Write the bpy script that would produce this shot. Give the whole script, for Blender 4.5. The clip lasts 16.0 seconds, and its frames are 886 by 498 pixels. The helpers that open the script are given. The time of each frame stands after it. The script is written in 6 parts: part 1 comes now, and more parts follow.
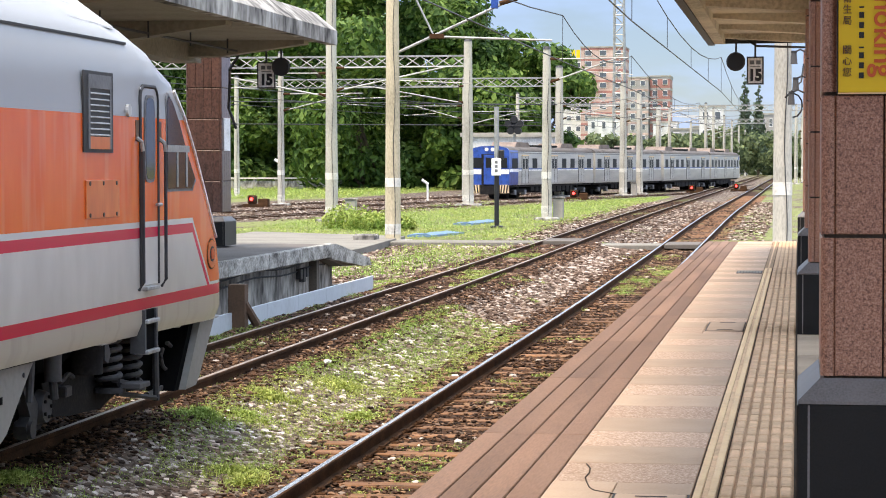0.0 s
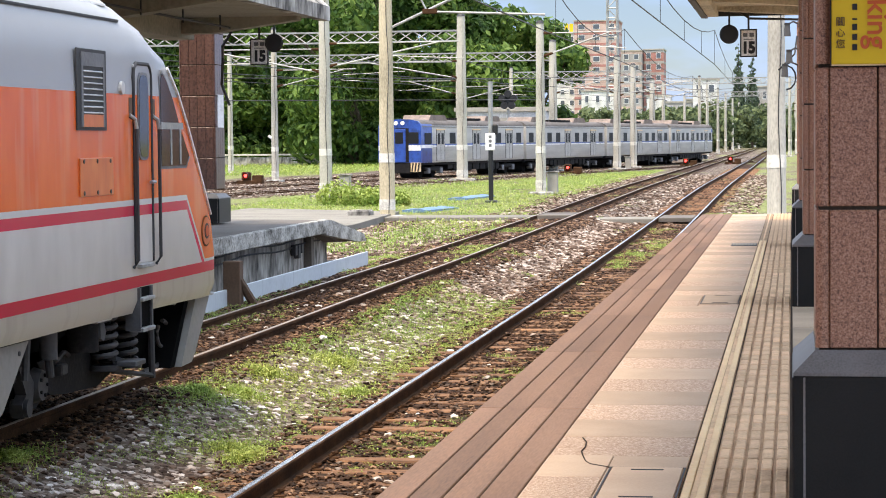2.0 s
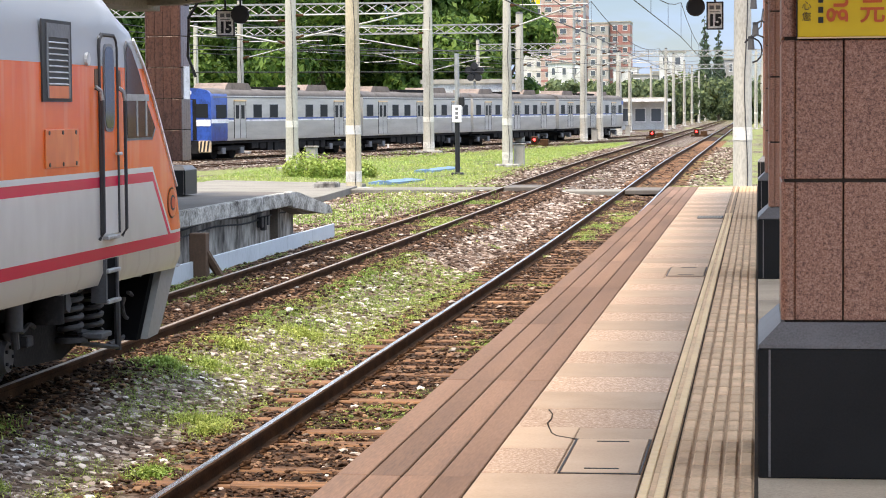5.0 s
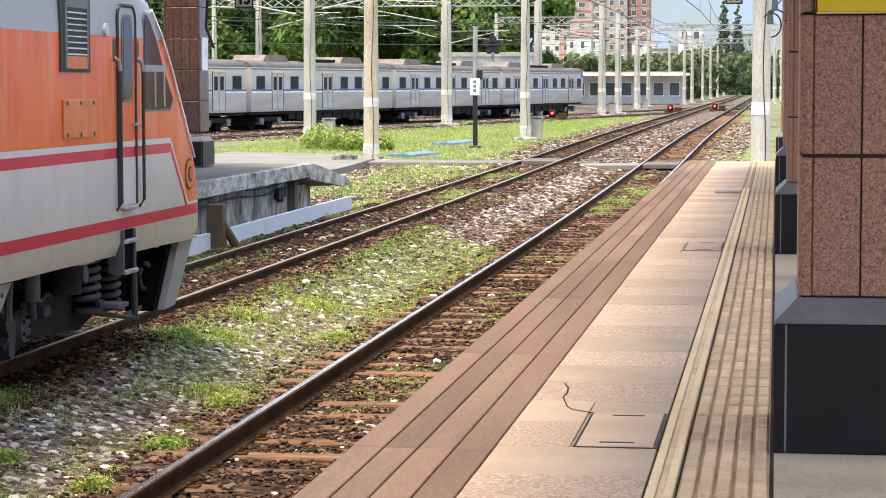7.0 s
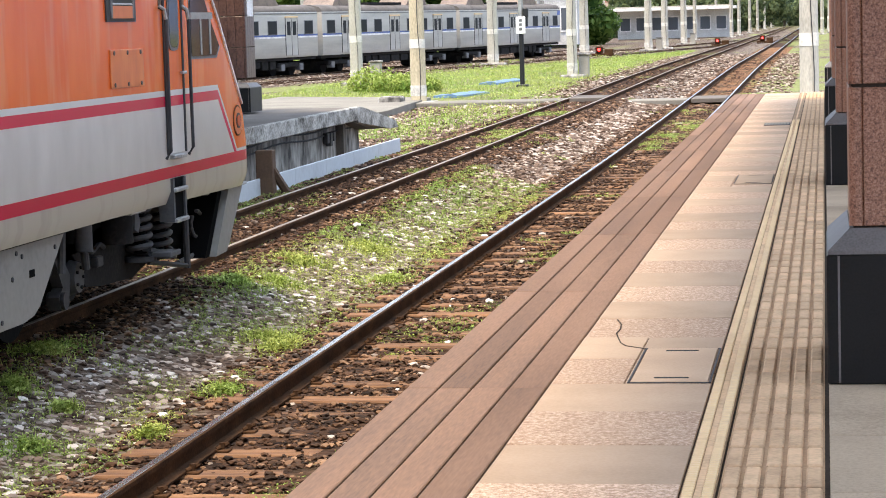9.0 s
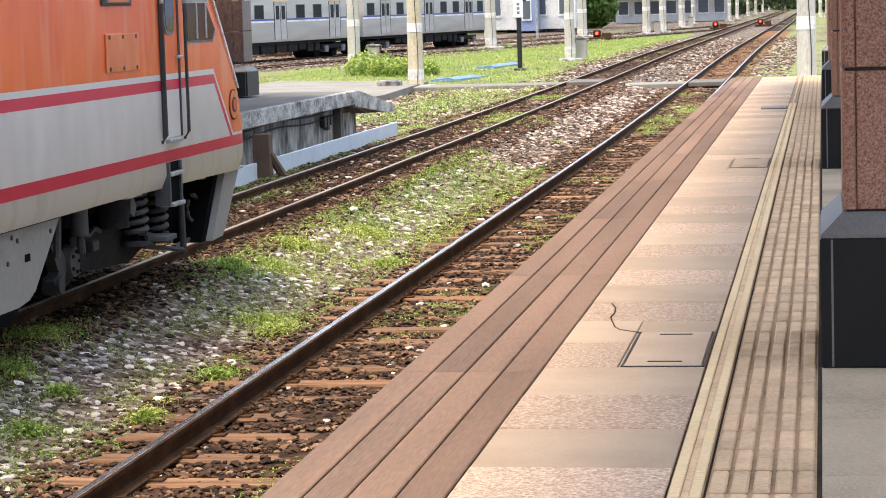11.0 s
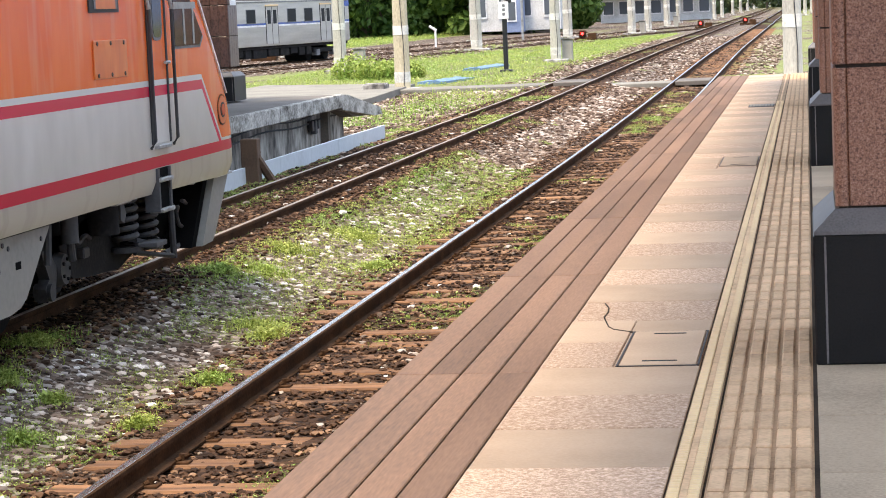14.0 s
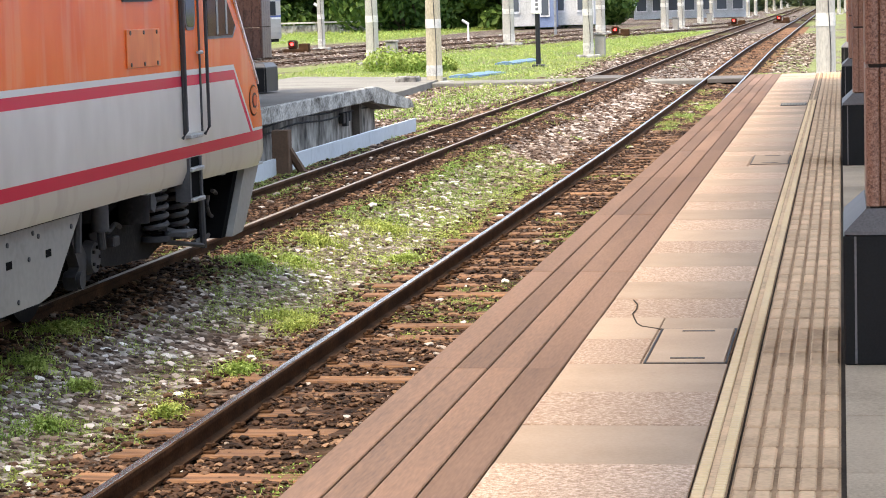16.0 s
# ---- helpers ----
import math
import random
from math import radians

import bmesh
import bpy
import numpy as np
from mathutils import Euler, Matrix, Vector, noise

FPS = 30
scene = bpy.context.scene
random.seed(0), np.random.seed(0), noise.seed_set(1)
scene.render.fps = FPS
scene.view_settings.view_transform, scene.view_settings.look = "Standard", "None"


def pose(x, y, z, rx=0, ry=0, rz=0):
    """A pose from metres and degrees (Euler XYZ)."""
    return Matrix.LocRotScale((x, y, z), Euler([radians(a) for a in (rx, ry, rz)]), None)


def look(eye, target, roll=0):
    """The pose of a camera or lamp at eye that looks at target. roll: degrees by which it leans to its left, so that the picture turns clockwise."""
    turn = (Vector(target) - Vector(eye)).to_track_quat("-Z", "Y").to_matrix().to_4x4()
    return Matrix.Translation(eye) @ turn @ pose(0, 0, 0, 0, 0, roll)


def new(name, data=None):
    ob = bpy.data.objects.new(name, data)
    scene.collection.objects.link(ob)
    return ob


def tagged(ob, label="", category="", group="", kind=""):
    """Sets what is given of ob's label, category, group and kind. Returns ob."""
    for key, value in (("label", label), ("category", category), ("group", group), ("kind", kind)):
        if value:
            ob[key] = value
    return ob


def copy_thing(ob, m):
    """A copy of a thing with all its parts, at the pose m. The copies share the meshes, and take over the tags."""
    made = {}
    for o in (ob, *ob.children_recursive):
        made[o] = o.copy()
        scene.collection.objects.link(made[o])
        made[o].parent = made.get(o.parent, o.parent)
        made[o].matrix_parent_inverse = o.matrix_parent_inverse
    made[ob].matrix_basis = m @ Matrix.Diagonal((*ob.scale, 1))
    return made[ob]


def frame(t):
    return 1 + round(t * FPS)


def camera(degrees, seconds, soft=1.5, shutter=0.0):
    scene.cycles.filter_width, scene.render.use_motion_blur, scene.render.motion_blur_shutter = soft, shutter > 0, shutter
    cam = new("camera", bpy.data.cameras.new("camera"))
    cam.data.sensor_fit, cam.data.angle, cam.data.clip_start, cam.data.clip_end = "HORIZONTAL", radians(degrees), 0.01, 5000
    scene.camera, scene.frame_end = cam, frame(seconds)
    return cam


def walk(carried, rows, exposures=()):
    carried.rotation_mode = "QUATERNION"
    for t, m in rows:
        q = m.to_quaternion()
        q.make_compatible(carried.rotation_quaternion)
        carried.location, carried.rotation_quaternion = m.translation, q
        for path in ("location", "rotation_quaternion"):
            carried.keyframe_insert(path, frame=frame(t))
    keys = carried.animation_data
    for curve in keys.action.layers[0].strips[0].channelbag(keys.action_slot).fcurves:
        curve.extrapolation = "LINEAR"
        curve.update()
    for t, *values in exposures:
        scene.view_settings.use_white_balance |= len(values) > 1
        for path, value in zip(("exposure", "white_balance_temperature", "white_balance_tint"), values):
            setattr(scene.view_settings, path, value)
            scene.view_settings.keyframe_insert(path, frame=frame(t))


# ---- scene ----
# Path: one standing spot, hand-held turning
EYE = (0.0, 0.0, 1.37)
cam = camera(22.18, 16.0, soft=1.0)
TURNS = [
    (0, 87.873, 0.088, 8.916),
    (0.5, 87.545, 0.271, 8.741),
    (1, 87.392, 0.45, 8.719),
    (1.5, 87.331, 0.498, 8.789),
    (2, 87.242, 0.545, 8.762),
    (2.5, 87.129, 0.622, 8.661),
    (3, 87.025, 0.749, 8.5),
    (3.5, 86.906, 0.801, 8.268),
    (4, 86.761, 0.766, 8.011),
    (6.5, 86.095, 0.022, 8.194),
    (7, 85.844, 0.079, 8.371),
    (7.5, 85.508, 0.449, 8.453),
    (8, 85.082, 0.827, 8.555),
    (8.5, 84.639, 1.316, 9.031),
    (8.7, 84.462, 1.553, 9.378),
    (10.8, 84.117, 1.882, 9.656),
    (11, 83.944, 1.719, 9.41),
    (11.5, 83.661, 1.614, 9.133),
    (12, 83.711, 1.661, 9.15),
    (12.5, 83.914, 1.82, 9.064),
    (13, 84.033, 2.054, 8.917),
    (13.5, 84.068, 2.346, 8.91),
    (14, 83.988, 2.457, 9.093),
    (14.5, 83.749, 2.231, 9.301),
    (15, 83.532, 1.966, 9.525),
    (15.5, 83.572, 1.788, 9.747),
    (16, 83.86, 1.655, 9.925),
]
SWAY = {10.8: (0.036, 0.115), 11: (0.02, 0.064)}  # small sidesteps: metres, degrees
walk(cam, [(t, pose(EYE[0] + SWAY.get(t, (0, 0))[0], EYE[1], EYE[2], rx, ry, rz + SWAY.get(t, (0, 0))[1])) for t, rx, ry, rz in TURNS],
     exposures=[(0, 1.22, 7950, 14), (8, 1.30, 7950, 14), (16, 1.32, 7950, 14)])

# ---- world and sun ----
SUN_EL, SUN_ROT = radians(68), radians(205)
world = bpy.data.worlds.new("sky")
scene.world = world
world.use_nodes = True
nt = world.node_tree
bg = nt.nodes["Background"]
sky = nt.nodes.new("ShaderNodeTexSky")
sky.sky_type, sky.sun_disc = "NISHITA", False
sky.sun_elevation, sky.sun_rotation = SUN_EL, SUN_ROT
sky.air_density, sky.dust_density, sky.ozone_density = 1.0, 0.3, 1.5
tc = nt.nodes.new("ShaderNodeTexCoord")
mp = nt.nodes.new("ShaderNodeMapping")
mp.inputs["Scale"].default_value = (1.0, 1.0, 3.2)
cl = nt.nodes.new("ShaderNodeTexNoise")
cl.inputs["Scale"].default_value, cl.inputs["Detail"].default_value = 3.4, 6
cl.inputs["Roughness"].default_value = 0.55
rp = nt.nodes.new("ShaderNodeValToRGB")
rp.color_ramp.elements[0].position, rp.color_ramp.elements[1].position = 0.42, 0.64
mx = nt.nodes.new("ShaderNodeMix")
mx.data_type = "RGBA"
mx.inputs["B"].default_value = (2.15, 2.8, 3.9, 1)
up = nt.nodes.new("ShaderNodeSeparateXYZ")
grad = nt.nodes.new("ShaderNodeMapRange")  # an overcast sky is about three times brighter overhead
grad.inputs["From Min"].default_value, grad.inputs["From Max"].default_value = 0.08, 0.9
grad.inputs["To Min"].default_value, grad.inputs["To Max"].default_value = 1.0, 5.0
mul = nt.nodes.new("ShaderNodeVectorMath")
mul.operation = "SCALE"
nt.links.new(tc.outputs["Generated"], up.inputs[0])
nt.links.new(up.outputs["Z"], grad.inputs["Value"])
nt.links.new(tc.outputs["Generated"], mp.inputs["Vector"])
nt.links.new(mp.outputs["Vector"], cl.inputs["Vector"])
nt.links.new(cl.outputs["Fac"], rp.inputs["Fac"])
nt.links.new(rp.outputs["Color"], mx.inputs["Factor"])
thin = nt.nodes.new("ShaderNodeVectorMath")  # haze over the blue
thin.operation = "SCALE"
thin.inputs["Scale"].default_value = 0.30
nt.links.new(sky.outputs["Color"], thin.inputs[0])
nt.links.new(thin.outputs["Vector"], mx.inputs["A"])
hue = nt.nodes.new("ShaderNodeMix")  # low cloud is bluer than the zenith
hue.data_type = "RGBA"
hue.inputs["A"].default_value, hue.inputs["B"].default_value = (0.74, 0.95, 1.45, 1), (1.0, 1.0, 1.0, 1)
tint = nt.nodes.new("ShaderNodeVectorMath")
tint.operation = "MULTIPLY"
low = nt.nodes.new("ShaderNodeMapRange")
low.inputs["From Min"].default_value, low.inputs["From Max"].default_value = 0.05, 0.20
nt.links.new(up.outputs["Z"], low.inputs["Value"])
nt.links.new(low.outputs["Result"], hue.inputs["Factor"])
nt.links.new(mx.outputs["Result"], tint.inputs[0])
nt.links.new(hue.outputs["Result"], tint.inputs[1])
nt.links.new(tint.outputs["Vector"], mul.inputs[0])
nt.links.new(grad.outputs["Result"], mul.inputs["Scale"])
nt.links.new(mul.outputs["Vector"], bg.inputs["Color"])
bg.inputs["Strength"].default_value = 0.15
sun = new("sun", bpy.data.lights.new("sun", "SUN"))
sun.data.energy, sun.data.angle, sun.data.color = 2.1, radians(16.0), (1.0, 0.92, 0.77)
SUN_AZ = radians(-115)  # compass of the sun as seen from above, from +x
sun.matrix_world = look((0, 0, 0), (-math.cos(SUN_EL) * math.cos(SUN_AZ), -math.cos(SUN_EL) * math.sin(SUN_AZ), -math.sin(SUN_EL)))


# ---- mesh helpers ----
class Build:
    """Gathers plain faces; one mesh in the end."""

    def __init__(self):
        self.v, self.f = [], []

    def add(self, verts, faces):
        n = len(self.v)
        self.v += [tuple(p) for p in verts]
        self.f += [tuple(n + i for i in f) for f in faces]
        return self

    def box(self, x0, x1, y0, y1, z0, z1, c=0.0):
        if c <= 0:
            v = [(x, y, z) for x in (x0, x1) for y in (y0, y1) for z in (z0, z1)]
            return self.add(v, [(0, 1, 3, 2), (4, 6, 7, 5), (0, 4, 5, 1), (2, 3, 7, 6), (0, 2, 6, 4), (1, 5, 7, 3)])
        # chamfered on all edges
        v, idx = [], {}
        xs, ys, zs = (x0, x1), (y0, y1), (z0, z1)
        s = (1, -1)
        for i in (0, 1):
            for j in (0, 1):
                for k in (0, 1):
                    cx, cy, cz = xs[i], ys[j], zs[k]
                    dx, dy, dz = s[i] * c, s[j] * c, s[k] * c
                    idx[i, j, k] = len(v)
                    v += [(cx, cy + dy, cz + dz), (cx + dx, cy, cz + dz), (cx + dx, cy + dy, cz)]
        f = []
        for i in (0, 1):
            q = [idx[i, 0, 0], idx[i, 1, 0], idx[i, 1, 1], idx[i, 0, 1]]
            f.append(q if i else q[::-1])
            q = [idx[0, i, 0] + 1, idx[0, i, 1] + 1, idx[1, i, 1] + 1, idx[1, i, 0] + 1]
            f.append(q if i else q[::-1])
            q = [idx[0, 0, i] + 2, idx[1, 0, i] + 2, idx[1, 1, i] + 2, idx[0, 1, i] + 2]
            f.append(q if i else q[::-1])
        for a in (0, 1):
            for b in (0, 1):
                f.append((idx[0, a, b] + 1, idx[1, a, b] + 1, idx[1, a, b] + 2, idx[0, a, b] + 2))
                f.append((idx[a, 0, b], idx[a, 1, b], idx[a, 1, b] + 2, idx[a, 0, b] + 2))
                f.append((idx[a, b, 0], idx[a, b, 1], idx[a, b, 1] + 1, idx[a, b, 0] + 1))
        for q in idx.values():
            f.append((q, q + 1, q + 2))
        return self.add(v, f)

    def rod(self, p, q, r, r2=None, n=8, cap=True):
        p, q = Vector(p), Vector(q)
        r2 = r if r2 is None else r2
        d = (q - p).normalized()
        a = d.cross(Vector((0, 0, 1)) if abs(d.z) < 0.9 else Vector((1, 0, 0))).normalized()
        b = d.cross(a)
        ring = [(math.cos(2 * math.pi * i / n), math.sin(2 * math.pi * i / n)) for i in range(n)]
        v = [p + (a * c + b * s) * r for c, s in ring] + [q + (a * c + b * s) * r2 for c, s in ring]
        f = [(i, (i + 1) % n, n + (i + 1) % n, n + i) for i in range(n)]
        if cap:
            f += [tuple(range(n))[::-1], tuple(range(n, 2 * n))]
        return self.add(v, f)

    def pipe(self, pts, r, n=6):
        """A bent round bar swept through the points."""
        pts = [Vector(p) for p in pts]
        rings, up = [], Vector((0.31, 0.17, 0.93)).normalized()
        for i, p in enumerate(pts):
            d = (pts[min(i + 1, len(pts) - 1)] - pts[max(i - 1, 0)]).normalized()
            a = d.cross(up)
            a = a.normalized() if a.length > 0.05 else d.orthogonal().normalized()
            b = d.cross(a)
            rings.append([p + (a * math.cos(k * 2 * math.pi / n) + b * math.sin(k * 2 * math.pi / n)) * r for k in range(n)])
        return self.loft(rings, close=True)

    def prism(self, poly, axis, a, b):
        """poly in the two other axes, drawn out from a to b along an axis."""
        def put(u, v, w):
            return {"x": (w, u, v), "y": (u, w, v), "z": (u, v, w)}[axis]
        n = len(poly)
        v = [put(*p, a) for p in poly] + [put(*p, b) for p in poly]
        f = [(i, (i + 1) % n, n + (i + 1) % n, n + i) for i in range(n)]
        f += [tuple(range(n))[::-1], tuple(range(n, 2 * n))]
        return self.add(v, f)

    def loft(self, rings, close=False, caps=True):
        n = len(rings[0])
        v = [p for r in rings for p in r]
        f = []
        for k in range(len(rings) - 1):
            for i in range(n if close else n - 1):
                j = (i + 1) % n
                f.append((k * n + i, k * n + j, (k + 1) * n + j, (k + 1) * n + i))
        if caps:
            f += [tuple(range(n))[::-1], tuple(range((len(rings) - 1) * n, len(rings) * n))]
        return self.add(v, f)

    def mesh(self, name, fix=True):
        me = bpy.data.meshes.new(name)
        me.from_pydata(self.v, [], self.f)
        if fix:
            bm = bmesh.new()
            bm.from_mesh(me)
            bmesh.ops.recalc_face_normals(bm, faces=bm.faces)
            bm.to_mesh(me)
            bm.free()
        me.update()
        return me


def part(name, shape, material, parent=None, label="", kind="", smooth=False, fix=True):
    me = shape.mesh(name, fix) if isinstance(shape, Build) else shape
    if not me.materials:
        me.materials.append(material)
    if smooth:
        for p in me.polygons:
            p.use_smooth = True
        me.set_sharp_from_angle(angle=radians(38))
    ob = new(name, me)
    if parent:
        ob.parent = parent
    return tagged(ob, label, "", "", kind)


def thing(name, label, category, at=(0, 0, 0), group="", kind="", rz=0):
    ob = new(name)
    ob.empty_display_size = 0.2
    ob.matrix_basis = pose(*at, 0, 0, rz)
    return tagged(ob, label, category, group, kind)


def place(name, me, parent, x, y, z, rz=0.0, scale=None):
    ob = new(name, me)
    ob.parent = parent
    ob.location = (x, y, z)
    ob.rotation_euler = (0, 0, rz)
    if scale:
        ob.scale = scale
    return ob


# ---- materials ----
def surface(name, color, rough=0.7, metal=0.0, dark=None, light=None, grain=60.0, stain=2.5, amount=0.5, bump=0.15,
            rnd=0.0, coat=0.0, stretch=(1, 1, 1), spec=0.5, bdist=0.01):
    """A painted, mineral or metal surface with grain and stains."""
    m = bpy.data.materials.new(name)
    m.use_nodes = True
    t = m.node_tree
    b = t.nodes["Principled BSDF"]
    b.inputs["Roughness"].default_value, b.inputs["Metallic"].default_value = rough, metal
    b.inputs["Coat Weight"].default_value = coat
    b.inputs["Specular IOR Level"].default_value = spec
    dark = dark or tuple(c * 0.6 for c in color)
    light = light or tuple(min(1, c * 1.25) for c in color)
    co = t.nodes.new("ShaderNodeTexCoord")
    mpn = t.nodes.new("ShaderNodeMapping")
    mpn.inputs["Scale"].default_value = stretch
    t.links.new(co.outputs["Object"], mpn.inputs["Vector"])
    n1 = t.nodes.new("ShaderNodeTexNoise")
    n1.inputs["Scale"].default_value, n1.inputs["Detail"].default_value = stain, 5
    n2 = t.nodes.new("ShaderNodeTexNoise")
    n2.inputs["Scale"].default_value, n2.inputs["Detail"].default_value = grain, 3
    for n in (n1, n2):
        t.links.new(mpn.outputs["Vector"], n.inputs["Vector"])
    if rnd:
        oi = t.nodes.new("ShaderNodeObjectInfo")
        ad = t.nodes.new("ShaderNodeVectorMath")
        ad.operation = "MULTIPLY_ADD"
        ad.inputs[1].default_value = (37, 53, 71)
        t.links.new(oi.outputs["Random"], ad.inputs[0])
        t.links.new(mpn.outputs["Vector"], ad.inputs[2])
        for n in (n1, n2):
            t.links.new(ad.outputs["Vector"], n.inputs["Vector"])
    mix = t.nodes.new("ShaderNodeMath")
    mix.operation = "MULTIPLY_ADD"
    mix.inputs[1].default_value = 0.4
    h = t.nodes.new("ShaderNodeMath")
    h.operation = "MULTIPLY"
    h.inputs[1].default_value = 0.6
    t.links.new(n1.outputs["Fac"], h.inputs[0])
    t.links.new(n2.outputs["Fac"], mix.inputs[0])
    t.links.new(h.outputs[0], mix.inputs[2])
    ramp = t.nodes.new("ShaderNodeValToRGB")
    e = ramp.color_ramp.elements
    e[0].position, e[0].color = 0.5 - 0.28 * amount - 0.02, (*dark, 1)
    e[1].position, e[1].color = 0.5 + 0.28 * amount + 0.02, (*light, 1)
    mid = e.new(0.5)
    mid.color = (*color, 1)
    t.links.new(mix.outputs[0], ramp.inputs["Fac"])
    out = ramp.outputs["Color"]
    if rnd:
        hs = t.nodes.new("ShaderNodeHueSaturation")
        mr = t.nodes.new("ShaderNodeMapRange")
        mr.inputs["To Min"].default_value, mr.inputs["To Max"].default_value = 1 - rnd, 1 + rnd
        t.links.new(oi.outputs["Random"], mr.inputs["Value"])
        t.links.new(mr.outputs["Result"], hs.inputs["Value"])
        t.links.new(out, hs.inputs["Color"])
        out = hs.outputs["Color"]
    t.links.new(out, b.inputs["Base Color"])
    if bump:
        bp = t.nodes.new("ShaderNodeBump")
        bp.inputs["Strength"].default_value, bp.inputs["Distance"].default_value = bump, bdist
        t.links.new(n2.outputs["Fac"], bp.inputs["Height"])
        t.links.new(bp.outputs["Normal"], b.inputs["Normal"])
    return m


def plain(name, color, rough=0.5, metal=0.0, emit=0.0):
    m = bpy.data.materials.new(name)
    m.use_nodes = True
    b = m.node_tree.nodes["Principled BSDF"]
    b.inputs["Base Color"].default_value = (*color, 1)
    b.inputs["Roughness"].default_value, b.inputs["Metallic"].default_value = rough, metal
    if emit:
        b.inputs["Emission Color"].default_value = (*color, 1)
        b.inputs["Emission Strength"].default_value = emit
    return m


def islands(name, dark, light, rough=0.85, mid=None, at=0.55, patch=None, scale=0.5, translucent=0.0):
    """For joined stones and leaves: each piece has its own tint."""
    m = bpy.data.materials.new(name)
    m.use_nodes = True
    t = m.node_tree
    b = t.nodes["Principled BSDF"]
    b.inputs["Roughness"].default_value = rough
    b.inputs["Specular IOR Level"].default_value = 0.25
    g = t.nodes.new("ShaderNodeNewGeometry")
    ramp = t.nodes.new("ShaderNodeValToRGB")
    e = ramp.color_ramp.elements
    e[0].color, e[1].color = (*dark, 1), (*light, 1)
    if mid:
        q = e.new(at)
        q.color = (*mid, 1)
    t.links.new(g.outputs["Random Per Island"], ramp.inputs["Fac"])
    out = ramp.outputs["Color"]
    if patch:  # broad patches of another tint
        co = t.nodes.new("ShaderNodeTexCoord")
        ns = t.nodes.new("ShaderNodeTexNoise")
        ns.inputs["Scale"].default_value, ns.inputs["Detail"].default_value = scale, 3
        t.links.new(co.outputs["Object"], ns.inputs["Vector"])
        mr = t.nodes.new("ShaderNodeMapRange")
        mr.inputs["From Min"].default_value, mr.inputs["From Max"].default_value = 0.38, 0.62
        t.links.new(ns.outputs["Fac"], mr.inputs["Value"])
        mu = t.nodes.new("ShaderNodeMix")
        mu.data_type, mu.blend_type = "RGBA", "MULTIPLY"
        mu.inputs["B"].default_value = (*patch, 1)
        t.links.new(mr.outputs["Result"], mu.inputs["Factor"])
        t.links.new(out, mu.inputs["A"])
        out = mu.outputs["Result"]
    t.links.new(out, b.inputs["Base Color"])
    if translucent:
        tr = t.nodes.new("ShaderNodeBsdfTranslucent")
        ms = t.nodes.new("ShaderNodeMixShader")
        ms.inputs["Fac"].default_value = translucent
        t.links.new(out, tr.inputs["Color"])
        t.links.new(b.outputs["BSDF"], ms.inputs[1])
        t.links.new(tr.outputs["BSDF"], ms.inputs[2])
        t.links.new(ms.outputs["Shader"], t.nodes["Material Output"].inputs["Surface"])
    return m


CONCRETE = surface("concrete", (0.36, 0.335, 0.29), 0.9, grain=40, stain=1.2, amount=0.6, bump=0.3)
CONCRETE_DIRTY = surface("weathered_concrete", (0.30, 0.28, 0.25), 0.9, dark=(0.045, 0.04, 0.036), light=(0.60, 0.58, 0.53), grain=7, stain=2.2, amount=0.42, bump=0.4, stretch=(1, 1, 0.5))
POLE = surface("pole_concrete", (0.50, 0.47, 0.40), 0.85, grain=30, stain=1.0, amount=0.6, bump=0.2, stretch=(1, 1, 0.35))
POLE_WARM = surface("pole_concrete_warm", (0.55, 0.47, 0.32), 0.85, grain=30, stain=1.0, amount=0.5, bump=0.2, stretch=(1, 1, 0.35))
STEEL = surface("galvanised_steel", (0.40, 0.40, 0.385), 0.55, metal=0.6, grain=40, stain=3, amount=0.5, bump=0.05)
RAIL_TOP = surface("polished_rail", (0.82, 0.74, 0.67), 0.24, metal=1.0, grain=80, stain=4, amount=0.3, bump=0.03, stretch=(8, 0.3, 1))
RAIL_DULL = surface("worn_rail_head", (0.42, 0.33, 0.26), 0.45, metal=0.7, grain=60, stain=2, amount=0.5, bump=0.05, stretch=(8, 0.3, 1))
RUST = surface("rusty_steel", (0.07, 0.035, 0.018), 0.95, grain=50, stain=3, amount=0.8, bump=0.3, dark=(0.018, 0.012, 0.009), light=(0.13, 0.066, 0.034), spec=0.1)
SLEEPER = surface("old_sleeper_wood", (0.20, 0.098, 0.048), 0.95, dark=(0.04, 0.024, 0.016), light=(0.36, 0.185, 0.09), grain=14, stain=3, amount=0.7, bump=0.6, rnd=0.25, stretch=(0.35, 4, 2))
PLANK = surface("edge_board", (0.205, 0.124, 0.086), 0.75, dark=(0.12, 0.08, 0.061), light=(0.28, 0.172, 0.118), grain=40, stain=0.9, amount=0.7, bump=0.1, rnd=0.16, stretch=(3, 0.3, 1), spec=0.15)
SLAB = surface("smooth_paver", (0.46, 0.33, 0.23), 0.75, dark=(0.38, 0.27, 0.185), light=(0.52, 0.385, 0.275), grain=90, stain=3.0, amount=0.8, bump=0.08, rnd=0.12, spec=0.18)
SLAB_ROUGH = surface("rough_granite_paver", (0.54, 0.375, 0.265), 0.85, dark=(0.36, 0.225, 0.15), light=(0.76, 0.58, 0.45), grain=170, stain=75, amount=0.4, bump=0.8, rnd=0.12, spec=0.2)
SLAB_GREY = surface("grey_paver", (0.42, 0.325, 0.23), 0.75, grain=90, stain=1.1, amount=0.6, bump=0.05, rnd=0.07, spec=0.2)
